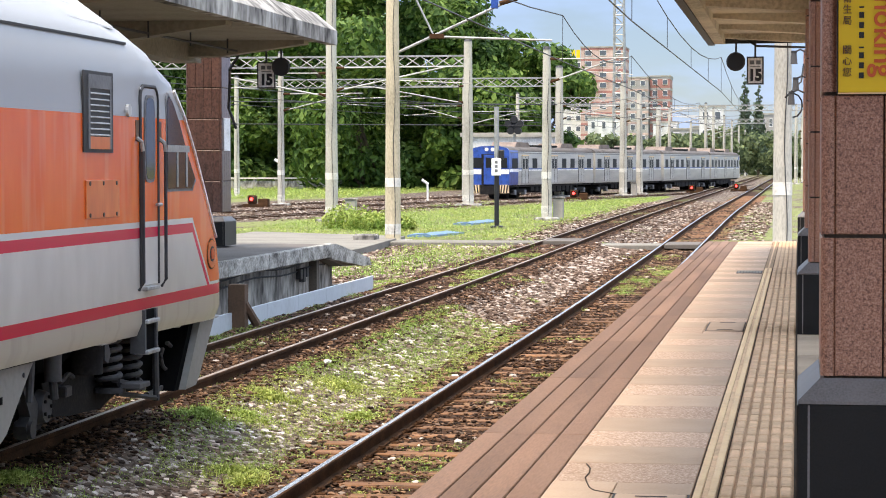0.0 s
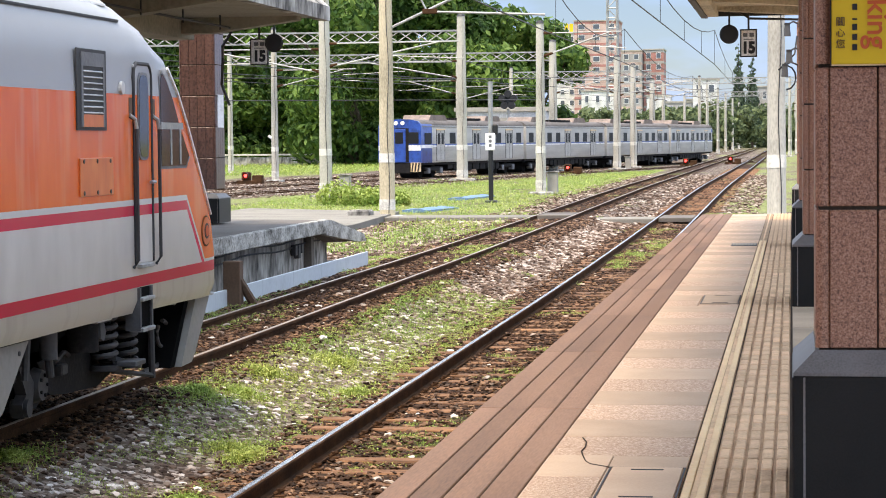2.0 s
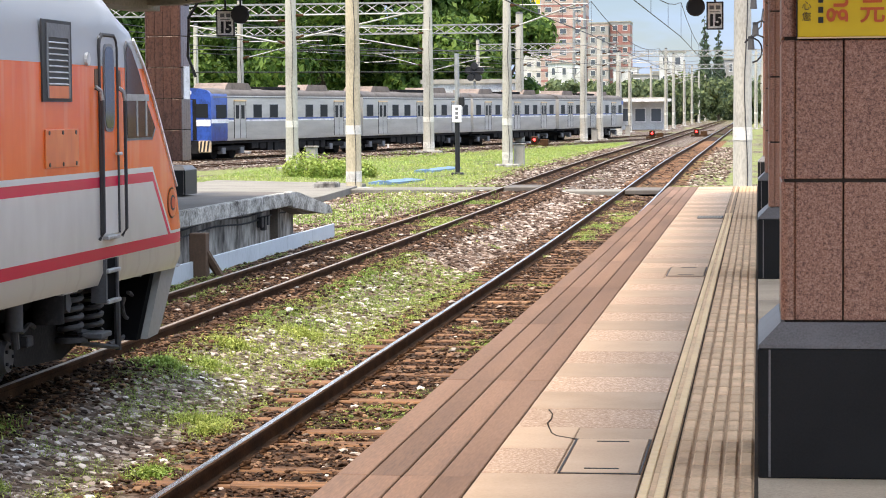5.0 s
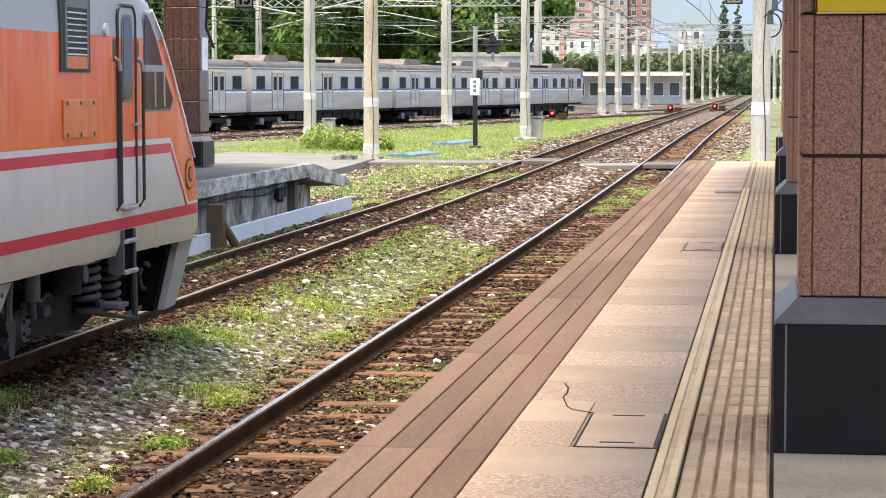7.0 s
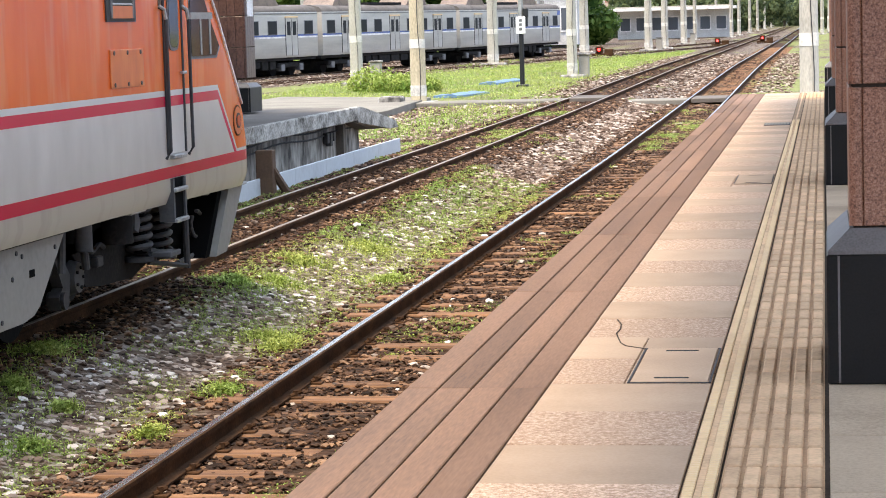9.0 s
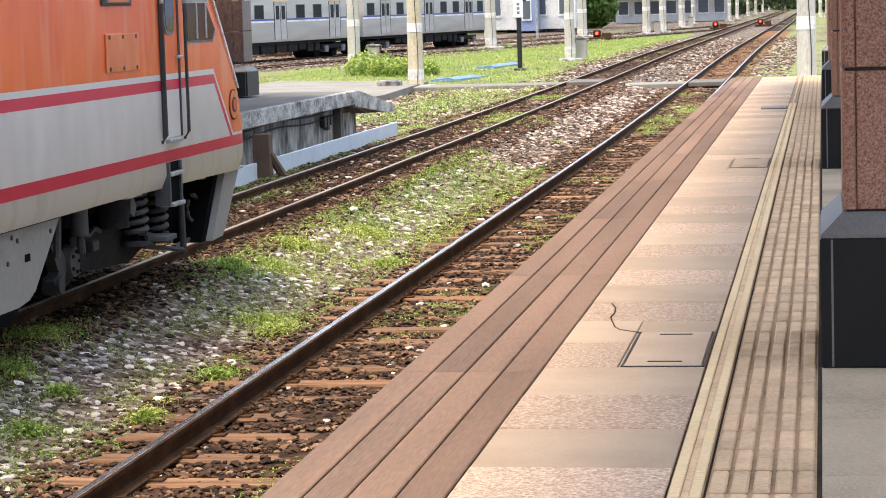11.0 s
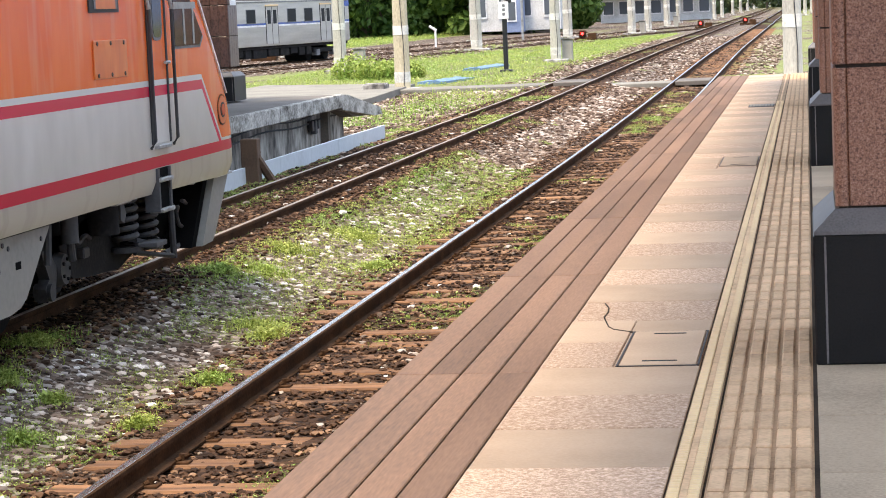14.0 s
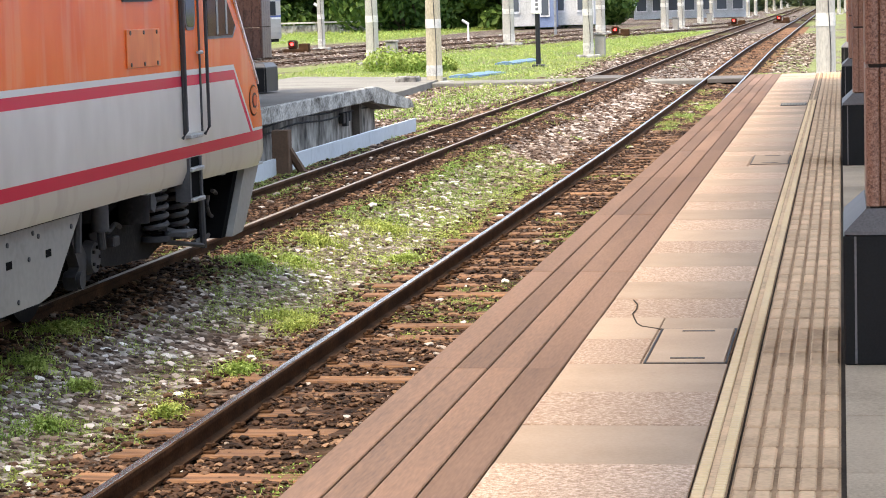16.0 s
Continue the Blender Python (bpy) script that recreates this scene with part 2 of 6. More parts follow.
TACTILE_BASE = surface("tactile_bed", (0.46, 0.305, 0.19), 0.85, grain=60, stain=3, amount=0.6, bump=0.15, spec=0.1)
TACTILE = surface("tactile_tile", (0.62, 0.415, 0.255), 0.8, grain=60, stain=5, amount=0.8, bump=0.12, rnd=0.12, spec=0.12)
# darker than the ribs, so that the gaps between them look shaded
SHADED_STRIP_BED = surface("shaded_strip_bed", (0.36, 0.24, 0.15), 0.85, grain=50, stain=3, amount=0.7, bump=0.1, spec=0.1)
TACTILE_Y = surface("faded_yellow_strip", (0.82, 0.59, 0.34), 0.7, dark=(0.66, 0.46, 0.28), light=(0.88, 0.66, 0.38), grain=30, stain=1.5, amount=0.9, bump=0.1)
JOINT = surface("dark_joint", (0.06, 0.047, 0.038), 0.95, bump=0.2, spec=0.05)
# darker, browner copy of the column granite, with canopy shade put into the colour
SHADED_GRANITE = surface("shaded_granite_tile", (0.13, 0.062, 0.046), 0.3, dark=(0.05, 0.024, 0.019), light=(0.16, 0.085, 0.065), grain=75, stain=20, amount=0.4, bump=0.03, rnd=0.12)
GRANITE = surface("red_granite_tile", (0.33, 0.155, 0.098), 0.34, dark=(0.12, 0.052, 0.033), light=(0.48, 0.27, 0.19), grain=190, stain=95, amount=0.5, bump=0.03, rnd=0.05)
BLACK_GRANITE = surface("black_granite", (0.014, 0.0135, 0.013), 0.35, grain=120, stain=3, amount=0.6, bump=0.02, spec=0.22)
GREY_GRANITE = surface("grey_granite_cap", (0.16, 0.15, 0.145), 0.45, grain=120, stain=3, amount=0.6, bump=0.02)
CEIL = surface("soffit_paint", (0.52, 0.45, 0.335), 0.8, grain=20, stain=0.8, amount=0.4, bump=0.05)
# darker copy of the soffit paint: the left canopy's shade is in its colour
CEIL_SHADED = surface("shaded_soffit_paint", (0.30, 0.27, 0.21), 0.85, grain=14, stain=0.9, amount=0.7, bump=0.1)
DARK_STEEL = surface("dark_steel", (0.03, 0.03, 0.032), 0.6, grain=30, stain=3, amount=0.6, bump=0.1)
UNDER = surface("grimy_underframe", (0.014, 0.013, 0.013), 0.85, grain=30, stain=3, amount=0.8, bump=0.2, light=(0.04, 0.037, 0.034), spec=0.2)
BOGIE_GREY = surface("dusty_bogie_grey", (0.085, 0.085, 0.087), 0.7, grain=30, stain=5, amount=0.8, bump=0.15, spec=0.25)
SPRING_DARK = surface("dark_spring_steel", (0.05, 0.05, 0.052), 0.6, grain=30, stain=5, amount=0.6, bump=0.1, spec=0.3)
SPRING = surface("spring_grey", (0.16, 0.16, 0.165), 0.55, grain=30, stain=5, amount=0.6, bump=0.1)
GLASS_DARK = plain("dark_glass", (0.012, 0.015, 0.016), 0.08)
GLASS_DARK.node_tree.nodes["Principled BSDF"].inputs["Specular IOR Level"].default_value = 0.22
CAR_GLASS = plain("tinted_carriage_glass", (0.02, 0.022, 0.024), 0.45)
CAR_GLASS.node_tree.nodes["Principled BSDF"].inputs["Specular IOR Level"].default_value = 0.08
FADED_WHITE = surface("faded_white_band", (0.66, 0.63, 0.56), 0.8, grain=20, stain=3, amount=0.5, bump=0.05)
WHITE = surface("white_paint", (0.85, 0.84, 0.82), 0.6, grain=30, stain=2, amount=0.4, bump=0.03)
# matte near-black that stands in for deep shade under the orange train
DEEP_SHADE = surface("deep_shade_black", (0.006, 0.006, 0.006), 1.0, bump=0.0, spec=0.05)
DECK = surface("dark_deck_concrete", (0.135, 0.115, 0.095), 0.9, grain=30, stain=1.0, amount=0.6, bump=0.2)
FLAKY = surface("flaking_whitewash", (0.36, 0.34, 0.30), 0.9, dark=(0.07, 0.062, 0.052), light=(0.66, 0.63, 0.57), grain=30, stain=3.5, amount=0.42, bump=0.5, stretch=(1, 0.6, 0.8), spec=0.15)
WALKWAY = surface("worn_walkway_concrete", (0.23, 0.212, 0.18), 0.95, grain=25, stain=0.7, amount=0.7, bump=0.2, spec=0.1)
CAR_ROOF = surface("sooty_carriage_roof", (0.14, 0.125, 0.115), 0.85, grain=12, stain=1.2, amount=0.7, bump=0.1, spec=0.2)
ROOF_BOX = surface("rusty_roof_box", (0.24, 0.18, 0.145), 0.8, grain=10, stain=2, amount=0.5, bump=0.1)
BLACK = plain("black_paint", (0.012, 0.012, 0.013), 0.5)
YELLOW = surface("yellow_sign_paint", (0.78, 0.53, 0.015), 0.5, dark=(0.74, 0.49, 0.012), light=(0.80, 0.55, 0.02), grain=30, stain=2, amount=1.0, bump=0.0)
RED_PAINT = plain("red_print", (0.60, 0.10, 0.02), 0.5)
BROWN_POST = surface("brown_timber", (0.13, 0.075, 0.045), 0.8, grain=30, stain=4, amount=0.8, bump=0.3)
PALE_BLUE = surface("pale_blue_panel", (0.58, 0.63, 0.66), 0.6, dark=(0.48, 0.52, 0.54), light=(0.64, 0.69, 0.72), grain=12, stain=1.5, amount=0.9, bump=0.05)
TARP = surface("blue_tarp", (0.12, 0.22, 0.37), 0.6, grain=20, stain=4, amount=0.8, bump=0.3)
BLUE = surface("blue_cab_paint", (0.015, 0.07, 0.33), 0.35, grain=20, stain=3, amount=0.3, bump=0.0, coat=0.3)
STAINLESS = surface("dull_stainless", (0.51, 0.485, 0.445), 0.5, metal=0.2, grain=30, stain=0.8, amount=1.0, bump=0.05, stretch=(1, 0.4, 3), spec=0.2)
LED_RED = plain("red_lamp", (1.0, 0.03, 0.03), 0.4, emit=6)
STONES = islands("ballast_stone", (0.045, 0.03, 0.022), (0.86, 0.83, 0.78), 0.9, mid=(0.27, 0.215, 0.175), at=0.6, patch=(0.72, 0.62, 0.55), scale=1.1)
STONES_TAN = islands("tan_ballast_stone", (0.06, 0.036, 0.025), (0.66, 0.56, 0.47), 0.92, mid=(0.22, 0.15, 0.11), at=0.6, patch=(0.7, 0.64, 0.6), scale=0.4)
STONES_RUST = islands("rusty_ballast_stone", (0.022, 0.013, 0.008), (0.34, 0.205, 0.125), 0.95, mid=(0.12, 0.064, 0.038), at=0.68, patch=(0.65, 0.6, 0.55), scale=1.5)
BLADES = islands("grass_blade", (0.17, 0.23, 0.04), (0.62, 0.66, 0.22), 0.75, mid=(0.36, 0.42, 0.10), patch=(0.66, 0.85, 0.75), scale=0.55, translucent=0.3)
LEAVES = islands("tree_leaf", (0.045, 0.105, 0.022), (0.29, 0.41, 0.10), 0.55, mid=(0.125, 0.22, 0.044), patch=(0.46, 0.57, 0.6), scale=0.16, translucent=0.4)
# far foliage, made paler and greyer to carry the haze of distance
LEAVES_HAZY = islands("hazy_leaf", (0.06, 0.09, 0.045), (0.24, 0.29, 0.13), 0.8, mid=(0.13, 0.17, 0.08), translucent=0.3)
# conifer green lightened, with distant haze mixed into the colour
CONIFER = islands("hazed_conifer_leaf", (0.035, 0.06, 0.04), (0.12, 0.17, 0.10), 0.7, translucent=0.2)
BARK = surface("bark", (0.10, 0.075, 0.05), 0.9, grain=20, stain=3, amount=0.8, bump=0.5)


# ---- heights of the ground ----
def ease(u):
    u = min(1.0, max(0.0, u))
    return u * u * (3 - 2 * u)


def rail_z(x, y):
    near = -0.98 + 0.36 * ease((y - 30) / 70)
    left = -0.78 + 0.16 * ease((y - 40) / 60)
    k = ease((-4.4 - x) / 1.0)
    return near + (left - near) * k


def ground_z(x, y):
    return rail_z(x, y) - 0.165 + 0.055 * ease((1.35 - abs(x - LEFT_X)) / 0.3) + 0.03 * noise.noise((x * 0.9, y * 0.9, 0)) * (1 if y < 120 else 0)


NEAR_X, LEFT_X, GAUGE, LGAUGE = -3.14, -6.48, 1.067, 1.06


# ---- ground ----
def grass_at(x, y):
    """How much grass grows at a place, 0 to 1."""
    n = noise.fractal((x * 0.55, y * 0.28, 3.3), 1.0, 2.0, 3) * 0.5 + 0.5
    n2 = noise.noise((x * 2.3, y * 1.6, 9.1)) * 0.5 + 0.5
    g = 0.0
    if x < -8.3:
        off = (x + 13.7) * 0.983 - (y - 164.7) * 0.181  # metres to the right of the yard track
        g = 0.16 if y < 60 else (0.58 if y > 63 and (off > 7.2 or y < 92 and x > -16.0) else 0.9 if off < -12 and x < -29 else 0.08)
    elif -5.9 < x < -3.9:
        g = 0.25 * ease((x + 5.75) / 0.35) * ease((-3.9 - x) / 0.3) * (1.0 - 0.8 * ease((y - 33) / 8))
        g += 0.5 * ease((y - 16) / 4) * (1 - ease((y - 31) / 6)) * ease((x + 5.7) / 0.3) * ease((-3.95 - x) / 0.3)
    elif -2.6 < x < -1.2:
        g = 0.42 if y > 22 else 0.1
        if 38 < y < 60:
            g = 0.7
    elif x >= -1.2:
        g = 0.4
    elif -8.3 <= x < -7.1:
        g = 0.3 if y < 40 else 0.2
    else:
        g = 0.13
    return min(1.0, max(0.0, (n * 0.85 + n2 * 0.45 + g - 0.86) * 4.6)) if g > 0.02 else 0.0


def ground_material():
    m = bpy.data.materials.new("ballast_and_soil")
    m.use_nodes = True
    t = m.node_tree
    b = t.nodes["Principled BSDF"]
    b.inputs["Roughness"].default_value = 0.95
    b.inputs["Specular IOR Level"].default_value = 0.1
    co = t.nodes.new("ShaderNodeTexCoord")
    vo = t.nodes.new("ShaderNodeTexVoronoi")
    vo.inputs["Scale"].default_value = 16
    t.links.new(co.outputs["Object"], vo.inputs["Vector"])
    sep = t.nodes.new("ShaderNodeSeparateColor")
    t.links.new(vo.outputs["Color"], sep.inputs["Color"])
    ramp = t.nodes.new("ShaderNodeValToRGB")
    e = ramp.color_ramp.elements
    e[0].color, e[1].color = (0.04, 0.026, 0.019, 1), (0.34, 0.30, 0.265, 1)
    e.new(0.6).color = (0.13, 0.09, 0.068, 1)
    t.links.new(sep.outputs["Red"], ramp.inputs["Fac"])
    rr = t.nodes.new("ShaderNodeValToRGB")
    e = rr.color_ramp.elements
    e[0].color, e[1].color = (0.014, 0.009, 0.007, 1), (0.09, 0.05, 0.032, 1)
    t.links.new(sep.outputs["Red"], rr.inputs["Fac"])
    a1 = t.nodes.new("ShaderNodeAttribute")
    a1.attribute_name = "rust"
    a2 = t.nodes.new("ShaderNodeAttribute")
    a2.attribute_name = "grass"
    m1 = t.nodes.new("ShaderNodeMix")
    m1.data_type = "RGBA"
    t.links.new(a1.outputs["Fac"], m1.inputs["Factor"])
    t.links.new(ramp.outputs["Color"], m1.inputs["A"])
    t.links.new(rr.outputs["Color"], m1.inputs["B"])
    ns = t.nodes.new("ShaderNodeTexNoise")
    ns.inputs["Scale"].default_value, ns.inputs["Detail"].default_value = 5, 6
    t.links.new(co.outputs["Object"], ns.inputs["Vector"])
    gr = t.nodes.new("ShaderNodeValToRGB")
    e = gr.color_ramp.elements
    e[0].position, e[1].position = 0.3, 0.7
    e[0].color, e[1].color = (0.10, 0.14, 0.035, 1), (0.30, 0.33, 0.12, 1)
    t.links.new(ns.outputs["Fac"], gr.inputs["Fac"])
    m2 = t.nodes.new("ShaderNodeMix")
    m2.data_type = "RGBA"
    t.links.new(a2.outputs["Fac"], m2.inputs["Factor"])
    t.links.new(m1.outputs["Result"], m2.inputs["A"])
    t.links.new(gr.outputs["Color"], m2.inputs["B"])
    t.links.new(m2.outputs["Result"], b.inputs["Base Color"])
    bp = t.nodes.new("ShaderNodeBump")
    bp.inputs["Strength"].default_value, bp.inputs["Distance"].default_value = 0.7, 0.03
    bp.invert = True
    t.links.new(vo.outputs["Distance"], bp.inputs["Height"])
    t.links.new(bp.outputs["Normal"], b.inputs["Normal"])
    return m


def spaced(*spans):
    out = []
    for a, b, s in spans:
        n = max(1, round((b - a) / s))
        out += [a + (b - a) * i / n for i in range(n)]
    return out + [spans[-1][1]]


def make_ground():
    xs = spaced((-1500, -200, 260), (-200, -40, 20), (-40, -10, 0.8), (-10, 0, 0.16), (0, 12, 2), (12, 200, 40), (200, 1500, 260))
    ys = spaced((-200, 4, 30), (4, 40, 0.16), (40, 75, 0.35), (75, 140, 1.0), (140, 300, 8), (300, 4000, 370))
    v, rust, grass = [], [], []
    for y in ys:
        for x in xs:
            far = x < -200 or x > 200 or y > 1000
            v.append((x, y, rail_z(x, y) - 0.165 if far else ground_z(x, y)))
            r = 0.0
            for c in (NEAR_X, LEFT_X):
                r = max(r, ease((1.25 - abs(x - c)) / 0.5))
            if y > 60 and x < -9:
                r = 0.25
            rust.append(min(1.0, r))
            grass.append(0.75 if far or x < -40 or y > 300 else grass_at(x, y) * (0.75 if y > 58 else 0.12))
    nx = len(xs)
    f = [(j * nx + i, j * nx + i + 1, (j + 1) * nx + i + 1, (j + 1) * nx + i) for j in range(len(ys) - 1) for i in range(nx - 1)]
    me = bpy.data.meshes.new("ground")
    me.from_pydata(v, [], f)
    for n, d in (("rust", rust), ("grass", grass)):
        a = me.attributes.new(n, "FLOAT", "POINT")
        a.data.foreach_set("value", d)
    ob = part("ground", me, ground_material(), kind="structure")
    return tagged(ob, "stony railway ground with rusty ballast and patchy grass", "ground", "", "structure")


def pebble(rng):
    """A rough stone of unit size."""
    base = [(1, 0, 0), (-1, 0, 0), (0, 1, 0), (0, -1, 0), (0.1, 0.05, 0.78), (0, 0, -0.6), (0.62, 0.62, 0.55), (-0.62, 0.58, 0.6), (0.55, -0.66, 0.52), (-0.6, -0.58, 0.58)]
    return [(x * rng.uniform(0.75, 1.15), y * rng.uniform(0.65, 1.1), z * rng.uniform(0.55, 0.95)) for x, y, z in base]


PEBBLE_FACES = [(0, 6, 8), (6, 4, 8), (6, 2, 7), (6, 7, 4), (7, 1, 9), (7, 9, 4), (9, 3, 8), (9, 8, 4), (0, 2, 6), (2, 1, 7), (1, 3, 9), (3, 0, 8), (0, 5, 2), (2, 5, 1), (1, 5, 3), (3, 5, 0)]


def scatter_stones(name, spots, material, label, size, seed):
    rng = random.Random(seed)
    kinds = [np.array(pebble(rng)) for _ in range(8)]
    n = len(spots)
    vs = np.zeros((n, 10, 3))
    for i, (x, y, z) in enumerate(spots):
        a, s = rng.uniform(0, 6.28), size * min(2.0, rng.lognormvariate(0, 0.38)) * (1.0 if y < 25 else 1.2 if y < 45 else 1.5)
        c, d = math.cos(a), math.sin(a)
        k = kinds[rng.randrange(8)] * s
        tl = rng.uniform(-0.5, 0.5)
        vs[i, :, 0] = x + k[:, 0] * c - k[:, 1] * d
        vs[i, :, 1] = y + k[:, 0] * d + k[:, 1] * c
        vs[i, :, 2] = z + k[:, 2] * 0.85 + tl * k[:, 0] * 0.5 + s * 0.1
    fs = (np.array(PEBBLE_FACES)[None] + (np.arange(n) * 10)[:, None, None]).reshape(-1, 3)
    me = bpy.data.meshes.new(name)
    me.from_pydata(vs.reshape(-1, 3).tolist(), [], fs.tolist())
    ob = part(name, me, material, None, label, "stuff")
    tagged(ob, "", "ballast")


def scatter_grass(name, spots, label, seed):
    """Low weeds: small spread leaves with a few thin blades between them."""
    rng = random.Random(seed)
    v, f = [], []
    for x, y, z, h, k in spots:
        for j in range(k):
            a, r = rng.uniform(0, 6.283), rng.uniform(0, 0.05) + h * 0.25
            bx, by = x + math.cos(a) * r, y + math.sin(a) * r
            a = rng.uniform(0, 6.283)
            cx, sy = math.cos(a), math.sin(a)
            n = len(v)
            if j % 4:
                s = (0.006 + h * 0.17) * rng.uniform(0.6, 1.3)
                zz, tl = z + h * rng.uniform(0.15, 0.8), rng.uniform(-0.5, 0.7)
                v += [(bx - cx * s, by - sy * s, zz - tl * s), (bx + sy * s * 0.55, by - cx * s * 0.55, zz), (bx + cx * s, by + sy * s, zz + tl * s), (bx - sy * s * 0.55, by + cx * s * 0.55, zz)]
                f.append((n, n + 1, n + 2, n + 3))
            else:
                w, hh, l = rng.uniform(0.002, 0.004) + h * 0.035, h * rng.uniform(0.6, 1.25), h * rng.uniform(0.2, 0.8)
                v += [(bx - sy * w, by + cx * w, z), (bx + sy * w, by - cx * w, z), (bx + cx * l, by + sy * l, z + hh)]
                f.append((n, n + 1, n + 2))
    me = bpy.data.meshes.new(name)
    me.from_pydata(v, [], f)
    ob = part(name, me, BLADES, None, label, "stuff")
    tagged(ob, "", "grass")


make_ground()
rng = random.Random(4)
pale, rusty = [], []
for k in range(150000):
    y = 7.5 + 55 * rng.random() ** 1.9
    x = rng.uniform(-8.1, -1.25)
    d = min(abs(x - NEAR_X), abs(x - LEFT_X))
    z = ground_z(x, y)
    if abs(x - NEAR_X) < 1.1 and abs((y - 11.67 + 0.32) % 0.64 - 0.32) < 0.125 and rng.random() < (0.86 if y < 15 else 0.6):
        continue
    if rng.random() < 0.10 + 0.3 * noise.noise((x * 1.7, y * 1.2, 5.5)):
        continue
    if grass_at(x, y) > 0.75 and rng.random() < 0.25:
        continue
    if d < 1.15 + abs(rng.gauss(0, 0.12)):
        (pale if rng.random() < 0.03 else rusty).append((x, y, z - 0.008 + rng.uniform(0, 0.02)))
    else:
        pale.append((x, y, z - 0.01))
for k in range(14000):
    y, x = rng.uniform(60, 130), rng.uniform(-9, -1)
    (rusty if min(abs(x - NEAR_X), abs(x - LEFT_X)) < 0.9 else pale).append((x, y, ground_z(x, y)))
tan = [p for p in pale if p[1] > 31 + 5 * noise.noise((p[0], p[1] * 0.3, 0))]
pale = [p for p in pale if p[1] <= 31 + 5 * noise.noise((p[0], p[1] * 0.3, 0))]
for k in range(6000):
    x, y = rng.uniform(-11.0, -8.0), rng.uniform(43.5, 61.8)
    tan.append((x, y, ground_z(x, y)))
for k in range(15000):  # ballast of the yard tracks
    y, q = rng.uniform(86, 165), rng.uniform(-9, 8)
    x = -13.7 + (y - 164.7) * 0.184 + q
    if x < -12.2:
        tan.append((x, y, ground_z(x, y)))
scatter_stones("tan_ballast_stones", tan, STONES_TAN, "brownish ballast stones of the distant tracks", 0.03, 5)
scatter_stones("ballast_stones", pale, STONES, "loose pale grey ballast stones between the tracks", 0.025, 1)
scatter_stones("rusty_ballast_stones", rusty, STONES_RUST, "rust-stained ballast stones around the sleepers", 0.0205, 2)
tufts = []
for k in range(100000):
    y = 8 + 60 * rng.random() ** 1.4
    x = rng.uniform(-8.2, -1.3)
    g = grass_at(x, y)
    if g > 0.25 and rng.random() < g:
        tufts.append((x, y, ground_z(x, y) - 0.01, rng.uniform(0.016, 0.042) * (2.2 if y > 38 else 1.5 if y > 24 else 1), 10))
for k in range(24000):
    x, y = rng.uniform(-19, -8.4), rng.uniform(44, 150)
    if grass_at(x, y) > 0.3 and not (x < -10.1 and y < 68):
        tufts.append((x, y, ground_z(x, y) - 0.01, rng.uniform(0.05, 0.17), 6))
CLUMPS = [(-5.5, 12.9, 0.42), (-5.35, 12.3, 0.4), (-5.2, 11.6, 0.3), (-5.55, 15.4, 0.5), (-5.35, 19.9, 0.4), (-5.1, 20.6, 0.35), (-4.5, 17.8, 0.35), (-4.25, 17.2, 0.2), (-4.2, 15.2, 0.22), (-4.2, 13.5, 0.16), (-4.9, 13.9, 0.14), (-4.75, 12.8, 0.16), (-5.2, 22.0, 0.35), (-4.3, 21.9, 0.35), (-5.3, 14.1, 0.25), (-4.9, 24.0, 0.5), (-2.3, 14.5, 0.12), (-2.2, 27.5, 0.2)]
for cx, cy, r in CLUMPS:
    for k in range(int(330 * r / 0.4)):
        a, q = rng.uniform(0, 6.283), r * abs(rng.gauss(0, 0.5))
        x, y = cx + q * math.cos(a), cy + 1.7 * q * math.sin(a)
        tufts.append((x, y, ground_z(x, y), rng.uniform(0.025, 0.06) * (1 + 0.6 * max(0, 1 - q / r)), 6))
for cx, cy, r in ((-5.62, 12.55, 0.35), (-5.5, 11.7, 0.3), (-5.6, 13.3, 0.3)):  # taller weeds by the far rail
    for k in range(330):
        x, y = rng.gauss(cx, r * 0.5), rng.gauss(cy, r)
        tufts.append((x, y, ground_z(x, y), rng.uniform(0.05, 0.13), 7))
for k in range(650):
    x, y = rng.gauss(-9.0, 0.8), rng.uniform(45, 61)
    tufts.append((x, y, ground_z(x, y), rng.uniform(0.08, 0.24), 6))
for k in range(9000):  # meadow strip before the trees
    x, y = rng.uniform(-58, -26), rng.uniform(140, 212)
    if (x + 13.7) * 0.983 - (y - 164.7) * 0.181 < -12.5 and x < -29:
        tufts.append((x, y, ground_z(x, y), rng.uniform(0.15, 0.4), 6))
scatter_grass("grass", tufts, "low patchy green grass and weeds among the ballast", 3)


# ---- tracks ----
def rail_profile(x):
    h = [(-0.06, 0), (0.06, 0), (0.06, 0.012), (0.012, 0.03), (0.012, 0.1), (0.033, 0.112), (0.033, 0.138), (0.026, 0.146), (-0.026, 0.146), (-0.033, 0.138), (-0.033, 0.112), (-0.012, 0.1), (-0.012, 0.03), (-0.06, 0.012)]
    return [(x + u, w - 0.146) for u, w in h]


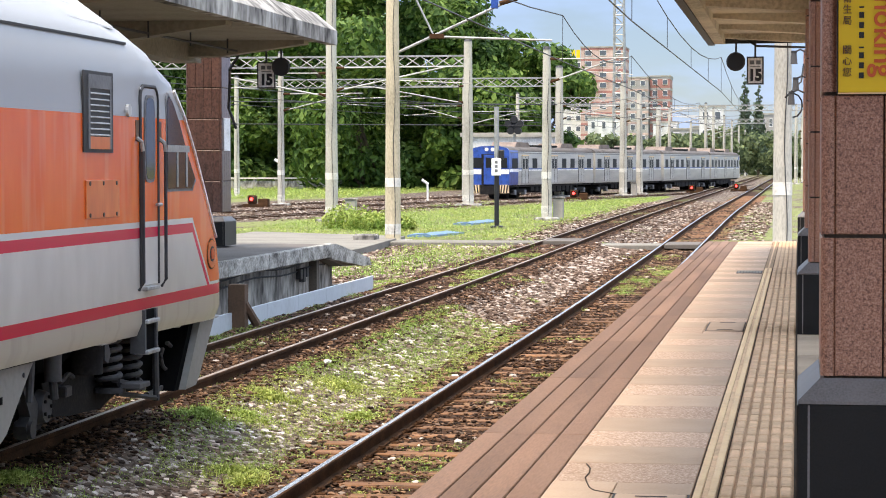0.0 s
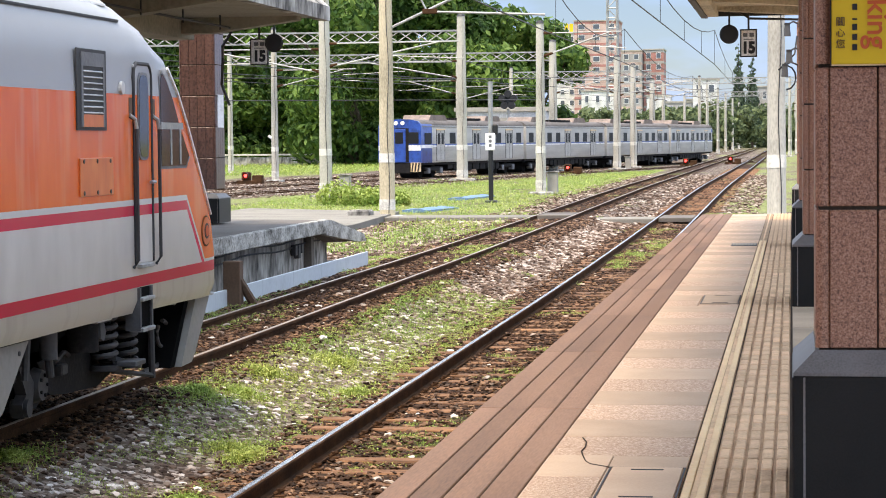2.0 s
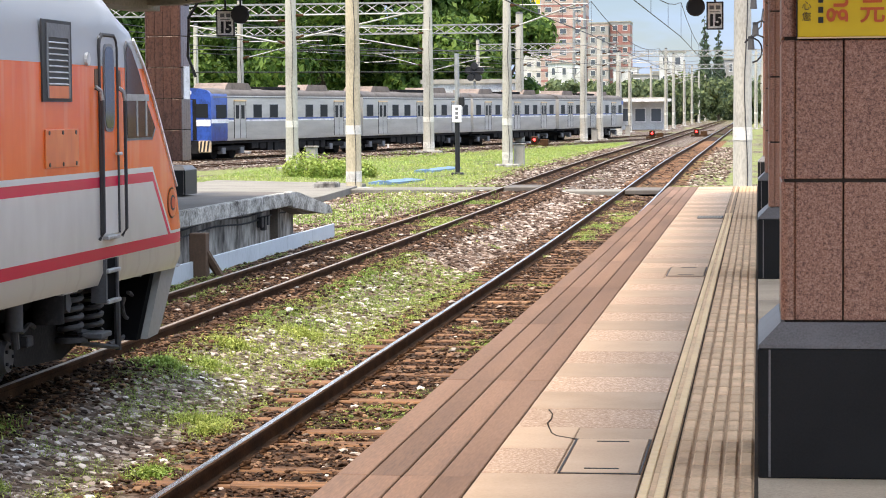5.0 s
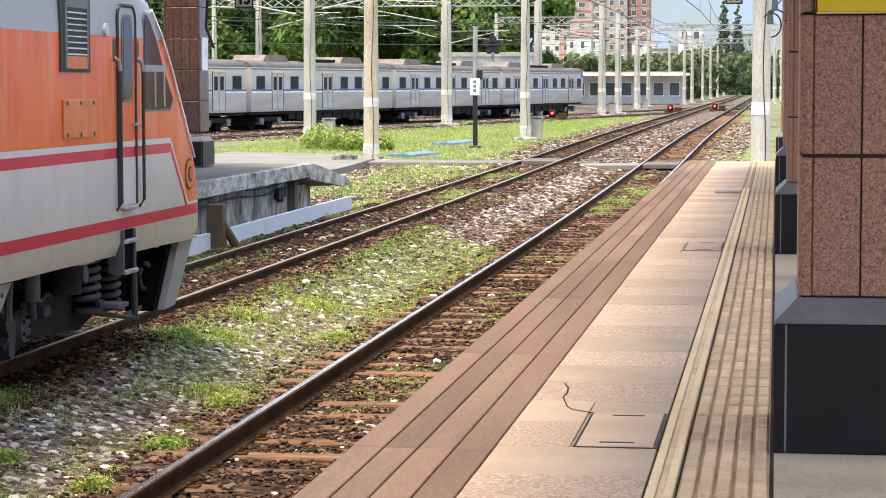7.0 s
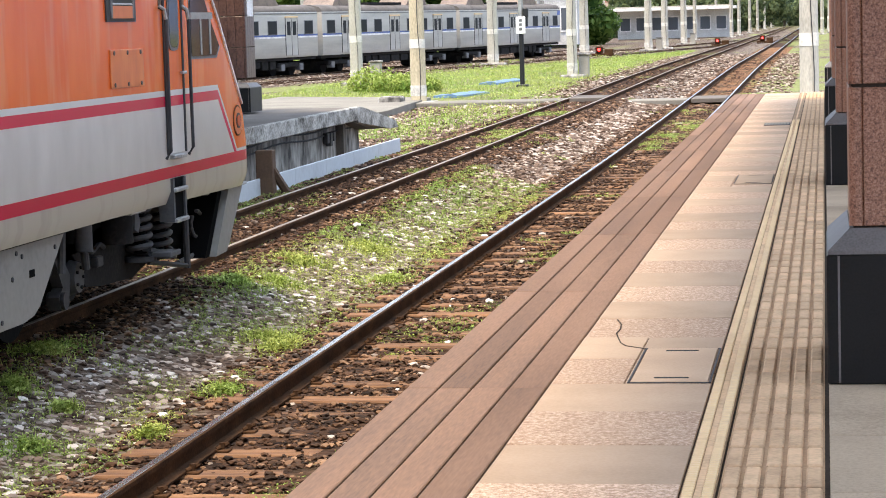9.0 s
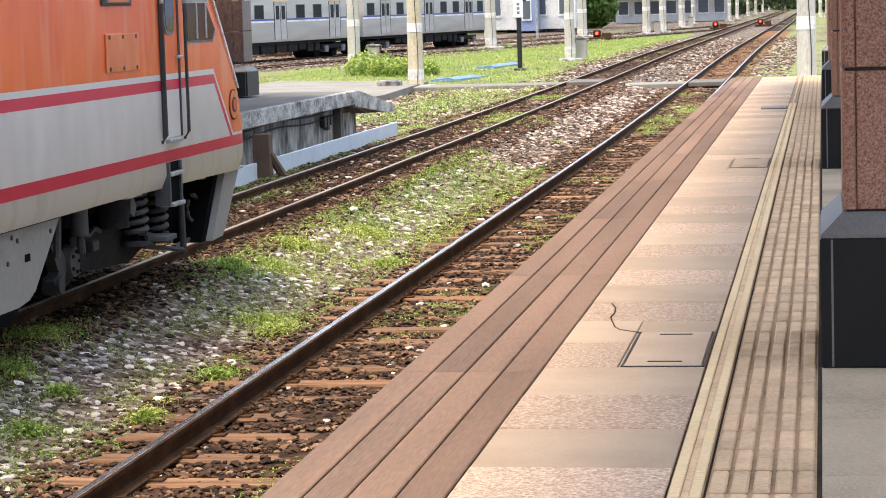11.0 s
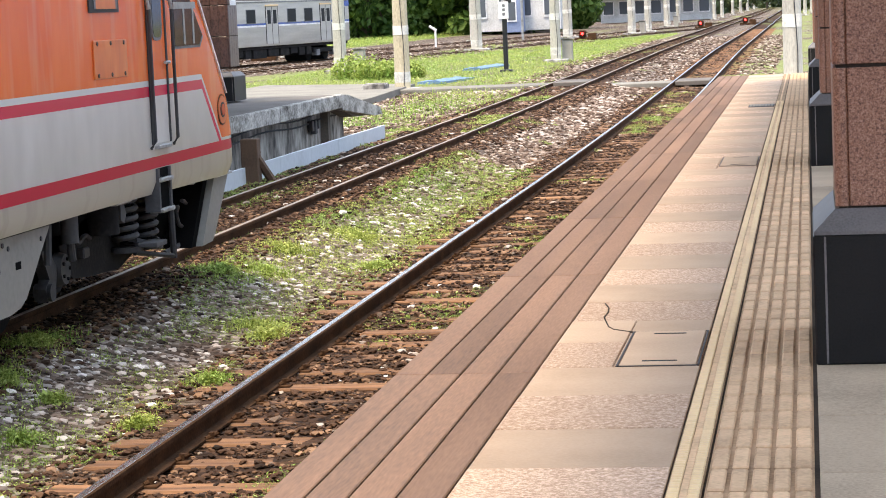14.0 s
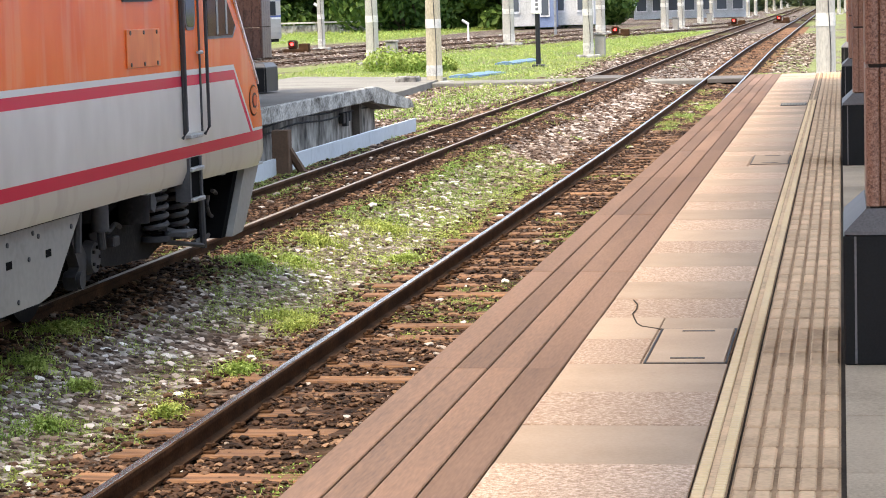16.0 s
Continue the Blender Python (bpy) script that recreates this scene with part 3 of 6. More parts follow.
def make_rail(line, parent, top):
    """line: points (x, y, z of the rail's top)."""
    rings, caps = [], []
    for i, (x, y, z) in enumerate(line):
        a, b = line[max(0, i - 1)], line[min(len(line) - 1, i + 1)]
        d = Vector((b[0] - a[0], b[1] - a[1], 0)).normalized()
        r = Vector((d.y, -d.x, 0))
        rings.append([(x + r.x * u, y + r.y * u, z + w) for u, w in rail_profile(0)])
        caps.append([(x + r.x * u, y + r.y * u, z + w) for u, w in ((-0.025, -0.004), (-0.021, 0.003), (0.021, 0.003), (0.025, -0.004))])
    part("rail", Build().loft(rings, close=True), RUST, parent)
    part("rail_head", Build().loft(caps, close=True), top, parent)


SLEEPER_MESH = Build().box(-1.05, 1.05, -0.105, 0.105, -0.14, 0.0, 0.012).mesh("sleeper")
SLEEPER_MESH.materials.append(SLEEPER)
CLIP_MESH = Build().box(-0.05, 0.05, -0.045, 0.045, 0.0, 0.016, 0.004).rod((-0.03, -0.03, 0.02), (0.03, 0.03, 0.045), 0.014, n=6).rod((0.0, 0, 0.0), (0.0, 0, 0.055), 0.018, n=6).mesh("rail_clip")
CLIP_MESH.materials.append(RUST)


def make_track(name, label, centre, gauge, y0, y1, top, near_to, step=0.64):
    tr = thing(name, label, "railway track", kind="structure")
    ys = spaced((y0, min(y1, 110), 4.0), (min(y1, 110), max(y1, 111), 25)) if y1 > 112 else spaced((y0, y1, 4.0))
    for s in (-1, 1):
        make_rail([(centre + s * gauge / 2, y, rail_z(centre, y)) for y in ys], tr, top)
    rr = random.Random(int(abs(centre) * 100))
    y = 11.67 - 14 * step if centre > -5 else y0
    k = 0
    while y < y1:
        z = rail_z(centre, y) - (0.155 if centre > -5 else 0.19)
        if y > 2 and k < 240:
            ob = place("sleeper", SLEEPER_MESH, tr, centre + rr.uniform(-0.03, 0.03), y + rr.uniform(-0.02, 0.02), z, rr.uniform(-0.012, 0.012))
            if y < near_to:
                for s in (-1, 1):
                    for q in (-0.085, 0.085):
                        place("rail_clip", CLIP_MESH, tr, centre + s * gauge / 2 + q, y + rr.uniform(-0.01, 0.01), z, 0 if q > 0 else math.pi)
            k += 1
        y += step
    return tr


make_track("track_near", "nearest railway track with polished rail and rusty brown sleepers", NEAR_X, GAUGE, -8, 420, RAIL_TOP, 24)
make_track("track_left", "railway track under the orange train with worn rails", LEFT_X, LGAUGE, -8, 420, RAIL_DULL, 0)


# ---- yard tracks and the way of the grey train ----
YARD_Z = -0.72


def yard_path(s, off=0.0):
    """Place and heading on the diverging track, s metres past a fixed point; off: metres to the right."""
    a0, a1, s0, ln = radians(10.43), radians(4.0), 8.0, 45.0
    x, y, a = -13.7, 164.7, a0
    if s <= s0:
        x, y = x + math.sin(a0) * s, y + math.cos(a0) * s
    else:
        x, y = x + math.sin(a0) * s0, y + math.cos(a0) * s0
        n = 40
        d = (s - s0) / n
        for i in range(n):
            a = a0 + (a1 - a0) * min(1.0, (i + 0.5) * d / ln)
            x, y = x + math.sin(a) * d, y + math.cos(a) * d
        a = a0 + (a1 - a0) * min(1.0, (s - s0) / ln)
    return x + math.cos(a) * off, y - math.sin(a) * off, a


def make_yard_track(name, label, off, s0, s1):
    tr = thing(name, label, "railway track", kind="structure")
    ss = spaced((s0, s1, 6.0))
    for q in (-0.53, 0.53):
        make_rail([(*yard_path(s, off + q)[:2], YARD_Z) for s in ss], tr, RAIL_DULL)
    s = s0
    while s < min(s1, 20):
        x, y, a = yard_path(s, off)
        place("sleeper", SLEEPER_MESH, tr, x, y, YARD_Z - 0.155, -a)
        s += 1.3
    return tr


make_yard_track("track_yard", "yard track on which the grey train runs", 0.0, -150, 75)
make_yard_track("track_back", "weedy back track behind the grey train", -5.5, -150, 10)
make_yard_track("track_siding", "rusty siding beside the grey train's track", 5.0, -150, 40)


# ---- right platform ----
PL_END, PL_EDGE = 40.7, -1.59


def make_platform():
    pf = thing("platform_right", "station platform with brown edge boards and pink granite pavers", "platform", kind="structure")
    b = Build().box(PL_EDGE + 0.12, 5.2, -12, PL_END - 0.1, -1.35, -0.09)
    b.box(PL_EDGE + 0.01, 5.2, -12, PL_END, -0.16, -0.03)
    part("platform_body", b, CONCRETE_DIRTY, pf)
    part("joint_bed", Build().box(PL_EDGE + 0.02, 5.19, -12, PL_END - 0.01, -0.03, -0.008), JOINT, pf)
    # ramp behind the end
    part("end_ramp", Build().prism([(PL_END, -0.05), (61.0, -0.82), (61.0, -1.4), (PL_END, -1.4)], "x", PL_EDGE + 0.1, 4), CONCRETE, pf)
    rr = random.Random(5)
    # boards along the edge
    lines = [PL_EDGE, -1.46, -1.33, -1.19, -1.045]
    for i in range(4):
        x0, x1 = lines[i], lines[i + 1]
        y = 2.27
        while y < PL_END:
            y1 = min(y + 3.05, PL_END)
            q = 0.004 if i else 0.009
            part("edge_board", Build().box(x0 + q * 0.5, x1 - 0.005, y + 0.003, y1 - 0.003, -0.03, rr.uniform(-0.001, 0.001), 0.004), PLANK, pf)
            y = y1
    # pavers, smooth and rough in turn
    y, k = 3.485, 0
    while y < PL_END - 0.05:
        y1 = min(y + 0.624, PL_END)
        skip = (8.3 < y < 9.2) or (18.2 < y < 19.5)
        z = rr.uniform(-0.0015, 0.001)
        if skip:
            part("paver", Build().box(-1.043, -0.765, y + 0.003, y1 - 0.003, -0.03, z, 0.003), SLAB if k % 2 else SLAB_ROUGH, pf)
            part("paver", Build().box(-0.762, -0.433, y + 0.003, y1 - 0.003, -0.03, z - 0.002, 0.003), SLAB if k % 2 else SLAB_ROUGH, pf)
        else:
            part("paver", Build().box(-1.043, -0.433, y + 0.003, y1 - 0.003, -0.03, z, 0.003), SLAB if k % 2 else SLAB_ROUGH, pf)
        y, k = y1, k + 1
    # right side pavers
    y = 2.0
    while y < PL_END - 0.05:
        y1 = min(y + 0.9, PL_END)
        for x0, x1 in ((0.0, 0.6), (0.6, 1.2), (1.2, 3.0), (3.0, 5.2)):
            part("paver", Build().box(x0 + 0.003, x1 - 0.003, y + 0.002, y1 - 0.002, -0.03, rr.uniform(-0.001, 0.001), 0.002), SLAB_GREY, pf)
        y = y1
    # tactile strip
    part("tactile_base", Build().box(-0.318, -0.012, 2.5, PL_END, -0.03, -0.003), TACTILE_BASE, pf)
    bar = Build().box(-0.024, 0.024, -0.138, 0.138, -0.004, 0.009, 0.006).mesh("tactile_bar")
    bar.materials.append(TACTILE)
    y, rest = 5.0 + 0.155, Build()
    n = 0
    while y < PL_END - 0.1:
        for i in range(5):
            x = -0.318 + 0.031 + i * 0.061
            if n < 290:
                place("tactile_bar", bar, pf, x, y, 0)
                n += 1
            else:
                rest.box(x - 0.022, x + 0.022, y - 0.138, y + 0.138, -0.004, 0.008, 0.005)
        y += 0.308
    tagged(part("tactile_bars", rest, TACTILE, pf), kind="stuff")
    part("warning_strip", Build().box(-0.426, -0.326, 2.5, PL_END, -0.03, -0.001), SHADED_STRIP_BED, pf)
    part("strip_channel", Build().box(-0.386, -0.365, 2.5, PL_END, -0.002, 0.003), TACTILE, pf)
    rib = Build()
    y = 5.0
    while y < 30:
        rib.box(-0.421, -0.388, y, y + 0.018, -0.002, 0.011, 0.003).box(-0.363, -0.33, y, y + 0.018, -0.002, 0.011, 0.003)
        y += 0.034
    tagged(part("warning_ribs", rib, TACTILE_Y, pf), kind="stuff")


def make_cover(at, w, l, label):
    mh = thing("access_cover", label, "manhole cover", at)
    part("cover_frame", Build().box(0, w, 0, 0.01, 0, 0.003).box(0, w, l - 0.01, l, 0, 0.003).box(0, 0.008, 0, l, 0, 0.003).box(w - 0.008, w, 0, l, 0, 0.003), DARK_STEEL, mh)
    plate = part("cover_plate", Build().box(0.012, w - 0.012, 0.014, l - 0.014, -0.004, 0.005, 0.002), SLAB, mh)
    for y in (0.09, l - 0.1):
        part("lifting_slot", Build().box(w * 0.3, w * 0.72, y, y + 0.012, 0.005, 0.008), DARK_STEEL, plate)


make_platform()
ck = thing("paving_crack", "thin dark crack running across the worn pavers", "crack", (-0.95, 10.29, 0.001), kind="structure")
part("crack_line", Build().pipe([(0, 0, 0), (0.03, -0.15, 0), (0.04, -0.31, 0.0), (0.035, -0.45, 0), (0.05, -0.56, 0), (0.08, -0.75, 0), (0.11, -0.84, 0), (0.2, -0.93, 0)], 0.0033, 5), JOINT, ck)
make_cover((-0.752, 8.47, 0.0), 0.316, 0.9, "grey stone access cover with lifting slots in the platform")
make_cover((-0.752, 18.7, 0.0), 0.316, 1.05, "grey stone access cover with worn edges")
dr = thing("floor_drain", "slotted metal floor drain set in the pavers", "drain", (-0.76, 28.7, 0.002))
part("drain_frame", Build().box(0, 0.32, 0, 0.6, -0.004, 0.004), DARK_STEEL, dr)
for i in range(8):
    part("drain_slat", Build().box(0.015 + i * 0.038, 0.038 + i * 0.038, 0.03, 0.57, 0.003, 0.008), CONCRETE, dr)


# ---- tiled columns ----
def make_column(x, y, h, name="platform_column", mirror=1, GRANITE=GRANITE):
    c = thing(name, "platform column clad in polished red granite on a black plinth", "column", (x, y, 0), "platform columns")
    part("plinth", Build().box(0, 1.0 * mirror, 0, 1.0, 0, 0.485, 0.006) if mirror > 0 else Build().box(-1.0, 0, 0, 1.0, 0, 0.485, 0.006), BLACK_GRANITE, c)
    s = mirror
    part("plinth_strip", Build().box(min(0.04 * s, 0.048 * s), max(0.04 * s, 0.048 * s), -0.0035, 0.01, 0.005, 0.48), GREY_GRANITE, c)
    lo = [(0.004 * s, 0.004), (0.996 * s, 0.004), (0.996 * s, 0.996), (0.004 * s, 0.996)]
    hi = [(0.085 * s, 0.085), (0.915 * s, 0.085), (0.915 * s, 0.915), (0.085 * s, 0.915)]
    part("plinth_cap", Build().loft([[(*p, 0.485) for p in lo], [(*p, 0.497) for p in lo], [(*p, 0.575) for p in hi]], close=True), GREY_GRANITE, c)
    a, b = 0.1 * s, 0.9 * s
    part("column_core", Build().box(min(a, b), max(a, b), 0.1, 0.9, 0.575, h), JOINT, c)
    zs, z = [], 0.58
    while z < h - 0.05:
        zs.append((z, min(z + 0.52, h)))
        z += 0.528
    edges = [0.137, 0.315, 0.5, 0.685, 0.863]
    for z0, z1 in zs:
        for u0, u1 in zip(edges, edges[1:]):
            part("tile", Build().box(min(u0 * s, u1 * s) + 0.003, max(u0 * s, u1 * s) - 0.003, 0.088, 0.104, z0 + 0.003, z1 - 0.003, 0.003), GRANITE, c)
            part("tile", Build().box(min(0.088 * s, 0.104 * s), max(0.088 * s, 0.104 * s), u0 + 0.003, u1 - 0.003, z0 + 0.003, z1 - 0.003, 0.003), GRANITE, c)
        for cx in (0.115 * s, 0.885 * s):
            ring = [(cx + 0.03 * math.cos(q * math.pi / 6), 0.115 + 0.03 * math.sin(q * math.pi / 6)) for q in range(12)]
            part("corner_tile", Build().prism(ring, "z", z0 + 0.003, z1 - 0.003), GRANITE, c, smooth=True)
    return c


for k in range(4):
    if k == 0:
        col = make_column(0.0, 8.43, 3.3)
    else:
        copy_thing(col, pose(0.0, 8.43 + 9.98 * k, 0))


# ---- canopy over the right platform ----
def make_canopy_right():
    cp = thing("canopy_right", "cream-painted concrete platform canopy with ribbed soffit", "canopy", kind="structure")
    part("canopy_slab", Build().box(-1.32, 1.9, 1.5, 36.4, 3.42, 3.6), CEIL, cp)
    part("fascia", Build().box(-1.42, -1.32, 1.5, 36.45, 3.27, 3.62).box(-1.32, 1.9, 36.4, 36.5, 3.3, 3.62), DARK_STEEL, cp)
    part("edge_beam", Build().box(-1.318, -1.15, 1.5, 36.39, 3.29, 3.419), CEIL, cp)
    y = 2.2
    while y < 36.3:
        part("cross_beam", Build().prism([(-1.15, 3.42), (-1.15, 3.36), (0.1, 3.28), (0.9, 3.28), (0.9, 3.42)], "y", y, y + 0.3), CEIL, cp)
        y += 2.4
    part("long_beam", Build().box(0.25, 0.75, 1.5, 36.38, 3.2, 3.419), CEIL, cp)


make_canopy_right()


# ---- hanging platform signs ----
def letters(name, words, size, m, mat, parent, depth=0.002, heavy=0.022):
    cu = bpy.data.curves.new(name, "FONT")
    cu.body, cu.size, cu.extrude, cu.offset, cu.align_x, cu.align_y = words, size, depth, size * heavy, "CENTER", "CENTER"
    ob = new("tmp_text", cu)
    me = bpy.data.meshes.new_from_object(ob.evaluated_get(bpy.context.evaluated_depsgraph_get()))
    bpy.data.objects.remove(ob)
    o = part(name, me, mat, parent)
    o.matrix_basis = m
    return o


def make_sign(x, y, z0, z1, w, top, dx, rz):
    s = thing("platform_number_sign", "white platform position sign with black number 15 hanging from the canopy", "sign", (x, y, z0), "position signs", rz=rz)
    h = z1 - z0
    plate = part("sign_plate", Build().box(-w / 2, w / 2, 0, 0.05, 0, h, 0.004), BLACK, s)
    part("sign_face", Build().box(-w / 2 + 0.022, w / 2 - 0.022, -0.006, 0.003, 0.022, h - 0.022), WHITE, plate)
    n = letters("number", "15", h * 0.5, pose(0, -0.008, h * 0.32, 90, 0, 0), BLACK, s, heavy=0.06)
    n.scale = (0.95, 1.1, 1)
    for q in (-0.05, 0.05):
        part("print_bar", Build().box(q - 0.035, q + 0.035, -0.009, -0.006, h * 0.72, h * 0.86), SPRING, s)
    part("print_line", Build().box(-0.08, 0.08, -0.009, -0.006, h * 0.62, h * 0.65), SPRING, s)
    part("hanger", Build().box(-0.015, 0.015, 0.01, 0.04, h, top - z0), DARK_STEEL, s)
    l = thing("hanging_lamp", "round black disc-shaped signal lamp hanging from the canopy", "lamp", (x + dx, y, z1 - 0.08), "hanging lamps", rz=rz)
    disc = part("lamp_disc", Build().rod((0, -0.05, 0), (0, 0.07, 0), 0.145, 0.13, n=24), DARK_STEEL, l, smooth=True)
    part("lamp_rim", Build().rod((0, -0.07, 0), (0, -0.045, 0), 0.125, 0.15, n=24), BLACK, disc, smooth=True)
    part("hanger", Build().box(-0.015, 0.015, 0.0, 0.03, 0.13, top - z1 + 0.08), DARK_STEEL, l)


make_sign(-0.67, 36.0, 2.63, 3.07, 0.265, 3.45, -0.30, -2)
make_sign(-8.56, 36.0, 2.62, 3.05, 0.30, 3.5, 0.25, 8)


# ---- yellow notice on the first column ----
def make_notice():
    s = thing("yellow_notice", "yellow notice board with red and black print on the column", "sign", (0.145, 8.49, 1.635))
    part("board", Build().box(0, 0.62, 0, 0.025, 0, 0.86, 0.003), YELLOW, s)
    part("frame_edge", Build().box(-0.004, 0, -0.002, 0.026, -0.004, 0.864), BLACK, s)
    part("pale_edge", Build().box(0, 0.62, -0.002, 0.026, -0.005, 0.0), TACTILE_Y, s)
    letters("red_letters", "Smoking", 0.112, pose(0.166, -0.004, 0.247, 90, 90, 0), RED_PAINT, s, heavy=0.012)
    for word, z0 in (("\u885b\u751f\u5c40", 0.345), ("\u95dc\u5fc3\u60a8", 0.155)):
        for i, ch in enumerate(word):
            letters("printed_sign", ch, 0.036, pose(0.033, -0.004, z0 - i * 0.041, 90, 0, 0), BROWN_POST, s, heavy=0.0)
    for i in range(12):
        part("print_bar", Build().box(0.076, 0.094, -0.004, 0.001, 0.052 + i * 0.037, 0.052 + i * 0.037 + (0.022 if i % 4 != 3 else 0.006)), BLACK, s)
    for i, ch in enumerate("\u5143"):
        letters("printed_sign", ch, 0.095, pose(0.272, -0.004, 0.088 + i * 0.1, 90, 0, 0), RED_PAINT, s, heavy=0.015)
    for i in range(5):
        part("print_bar", Build().box(0.236, 0.306, -0.004, 0.001, 0.15 + i * 0.11, 0.23 + i * 0.11), RED_PAINT, s)


make_notice()


# ---- left platform ----
LP_X, LP_Z = -8.2, -0.03


def make_left_platform():
    lp = thing("platform_left", "older concrete platform with a stained flaking edge", "platform", kind="structure")
    # deck with a ramped end
    prof = [(-12, LP_Z), (39.4, LP_Z), (43.0, -0.42), (43.0, -0.56), (41.0, -0.5), (39.4, -0.26), (-12, -0.26)]
    part("deck", Build().prism(prof, "x", -13.5, LP_X - 0.1), DECK, lp)
    for y0, y1 in ((20.0, 26.0), (26.0, 32.0), (32.0, 34.6), (34.6, 37.0), (37.0, 39.4)):
        part("edge_block", Build().box(LP_X - 0.1, LP_X + 0.012, y0 + 0.01, y1 - 0.01, -0.27, LP_Z + 0.01, 0.015), FLAKY, lp)
    part("edge_ramp", Build().prism([(39.4, LP_Z + 0.005), (39.9, LP_Z - 0.02), (43.0, -0.42), (43.2, -0.57), (42.4, -0.55), (39.4, -0.3)], "x", LP_X - 0.1, LP_X + 0.01), FLAKY, lp)
    part("back_wall", Build().box(-13, LP_X - 0.36, -12, 41.2, -1.1, -0.255), CONCRETE_DIRTY, lp)
    for z in (-0.34, -0.45):
        part("wall_cable", Build().pipe([(LP_X - 0.33, 29 + k * 0.6, z + 0.03 * math.sin(k * 0.8)) for k in range(20)], 0.014), DARK_STEEL, lp)
    for y, h in ((38.1, 0.10), (38.35, 0.16), (38.6, 0.08)):
        part("junction_box", Build().box(LP_X - 0.35, LP_X - 0.26, y, y + 0.16, -0.5 - h, -0.42, 0.01), DARK_STEEL, lp)
    for y in (39.2,):
        part("support", Build().box(LP_X - 0.37, LP_X - 0.22, y, y + 0.2, -1.1, -0.255), DECK, lp)
    ap = thing("walkway", "pale concrete walkway crossing the tracks behind the platforms", "pavement", kind="structure")
    part("slab", Build().prism([(-17.0, 45.0), (-11.3, 43.5), (-10.9, 56.0), (-11.5, 66.0), (-17.0, 70.0)], "z", -1.0, -0.73), WALKWAY, ap)
    part("crossing_path", Build().box(-12.2, -7.15, 62.2, 63.9, -1.0, -0.775, 0.02), WALKWAY, ap)
    for c in (LEFT_X, NEAR_X):
        z = rail_z(c, 63)
        part("crossing_board", Build().box(c - 0.47, c + 0.47, 62.0, 64.2, z - 0.12, z + 0.005, 0.015), DECK, ap)
    part("crossing_path", Build().box(-5.85, -3.75, 62.3, 63.8, -1.05, -0.84, 0.02), WALKWAY, ap)
    part("crossing_path", Build().box(-2.53, -1.4, 62.3, 63.8, -1.1, -0.84, 0.02), WALKWAY, ap)
    part("stone_kerb", Build().box(-12.4, -11.75, 62.5, 63.2, -0.8, -0.58, 0.04), CONCRETE_DIRTY, ap)
    return lp


make_left_platform()
pn = thing("edge_panel", "pale blue metal panel standing along the platform foot", "panel", (-7.72, 24, -1.02))
for i in range(8):
    part("panel_sheet", Build().box(-0.02, 0.02, i * 2.1, i * 2.1 + 2.09, 0, 0.36, 0.004), PALE_BLUE, pn)
for i in range(40):
    part("bolt", Build().box(0.0, 0.035, 0.2 + i * 0.42, 0.24 + i * 0.42, -0.02, 0.04), DARK_STEEL, pn)
wp = thing("timber_post", "short brown timber post with a raking brace", "post", (-7.66, 30.3, -0.95))
part("upright", Build().box(-0.1, 0.14, 0, 0.2, 0, 0.68, 0.012), BROWN_POST, wp)
part("brace", Build().rod((0.1, 0.1, 0.42), (0.3, 0.35, -0.02), 0.06, n=6), BROWN_POST, wp)


# ---- left canopy and column ----
def make_canopy_left():
    cp = thing("canopy_left", "grey weathered concrete canopy over the older platform", "canopy", kind="structure")
    part("roof_edge", Build().prism([(-7.44, 3.33), (-7.44, 3.56), (-7.8, 3.86), (-13.6, 3.95), (-13.6, 3.5), (-7.7, 3.42), (-7.6, 3.33)], "y", -14, 36.3), CONCRETE_DIRTY, cp)
    part("soffit", Build().box(-13.6, -7.62, -14, 36.1, 3.37, 3.41), CEIL_SHADED, cp)
    y = 0.4
    while y < 36.3:
        part("cross_beam", Build().prism([(-7.8, 3.37), (-7.8, 3.31), (-9.2, 3.12), (-10.8, 3.12), (-10.8, 3.37)], "y", y, y + 0.35), CEIL_SHADED, cp)
        y += 5.0
    part("long_beam", Build().box(-10.2, -9.7, -14, 36.2, 3.05, 3.37), CEIL_SHADED, cp)
    rod = Build()
    rod.pipe([(-8.9, 14, 3.2), (-8.9, 36, 3.2)], 0.02)
    for k in range(10):
        rod.rod((-8.9, 15 + k * 2.2, 3.14), (-8.9, 15 + k * 2.2, 3.38), 0.015, n=5)
    part("conduit", rod, DARK_STEEL, cp)


make_canopy_left()
# tiles of this column are coloured dark for the shade under the canopy
cl2 = make_column(-9.6, 37.3, 3.35, "platform_column", -1, SHADED_GRANITE)
cl2["label"] = "platform column clad in granite tiles coloured darker for canopy shade, with a white notice"
part("notice_strip", Build().box(-0.088, -0.07, 0.25, 0.75, 1.62, 2.18), WHITE, None).parent = cl2
for o in list(cl2.children):
    if o.name.startswith("plinth"):
        o.scale = (1, 1, 0.85)
cl2.scale = (0.75, 0.8, 1)
copy_thing(cl2, pose(-9.6, 27.3, 0))


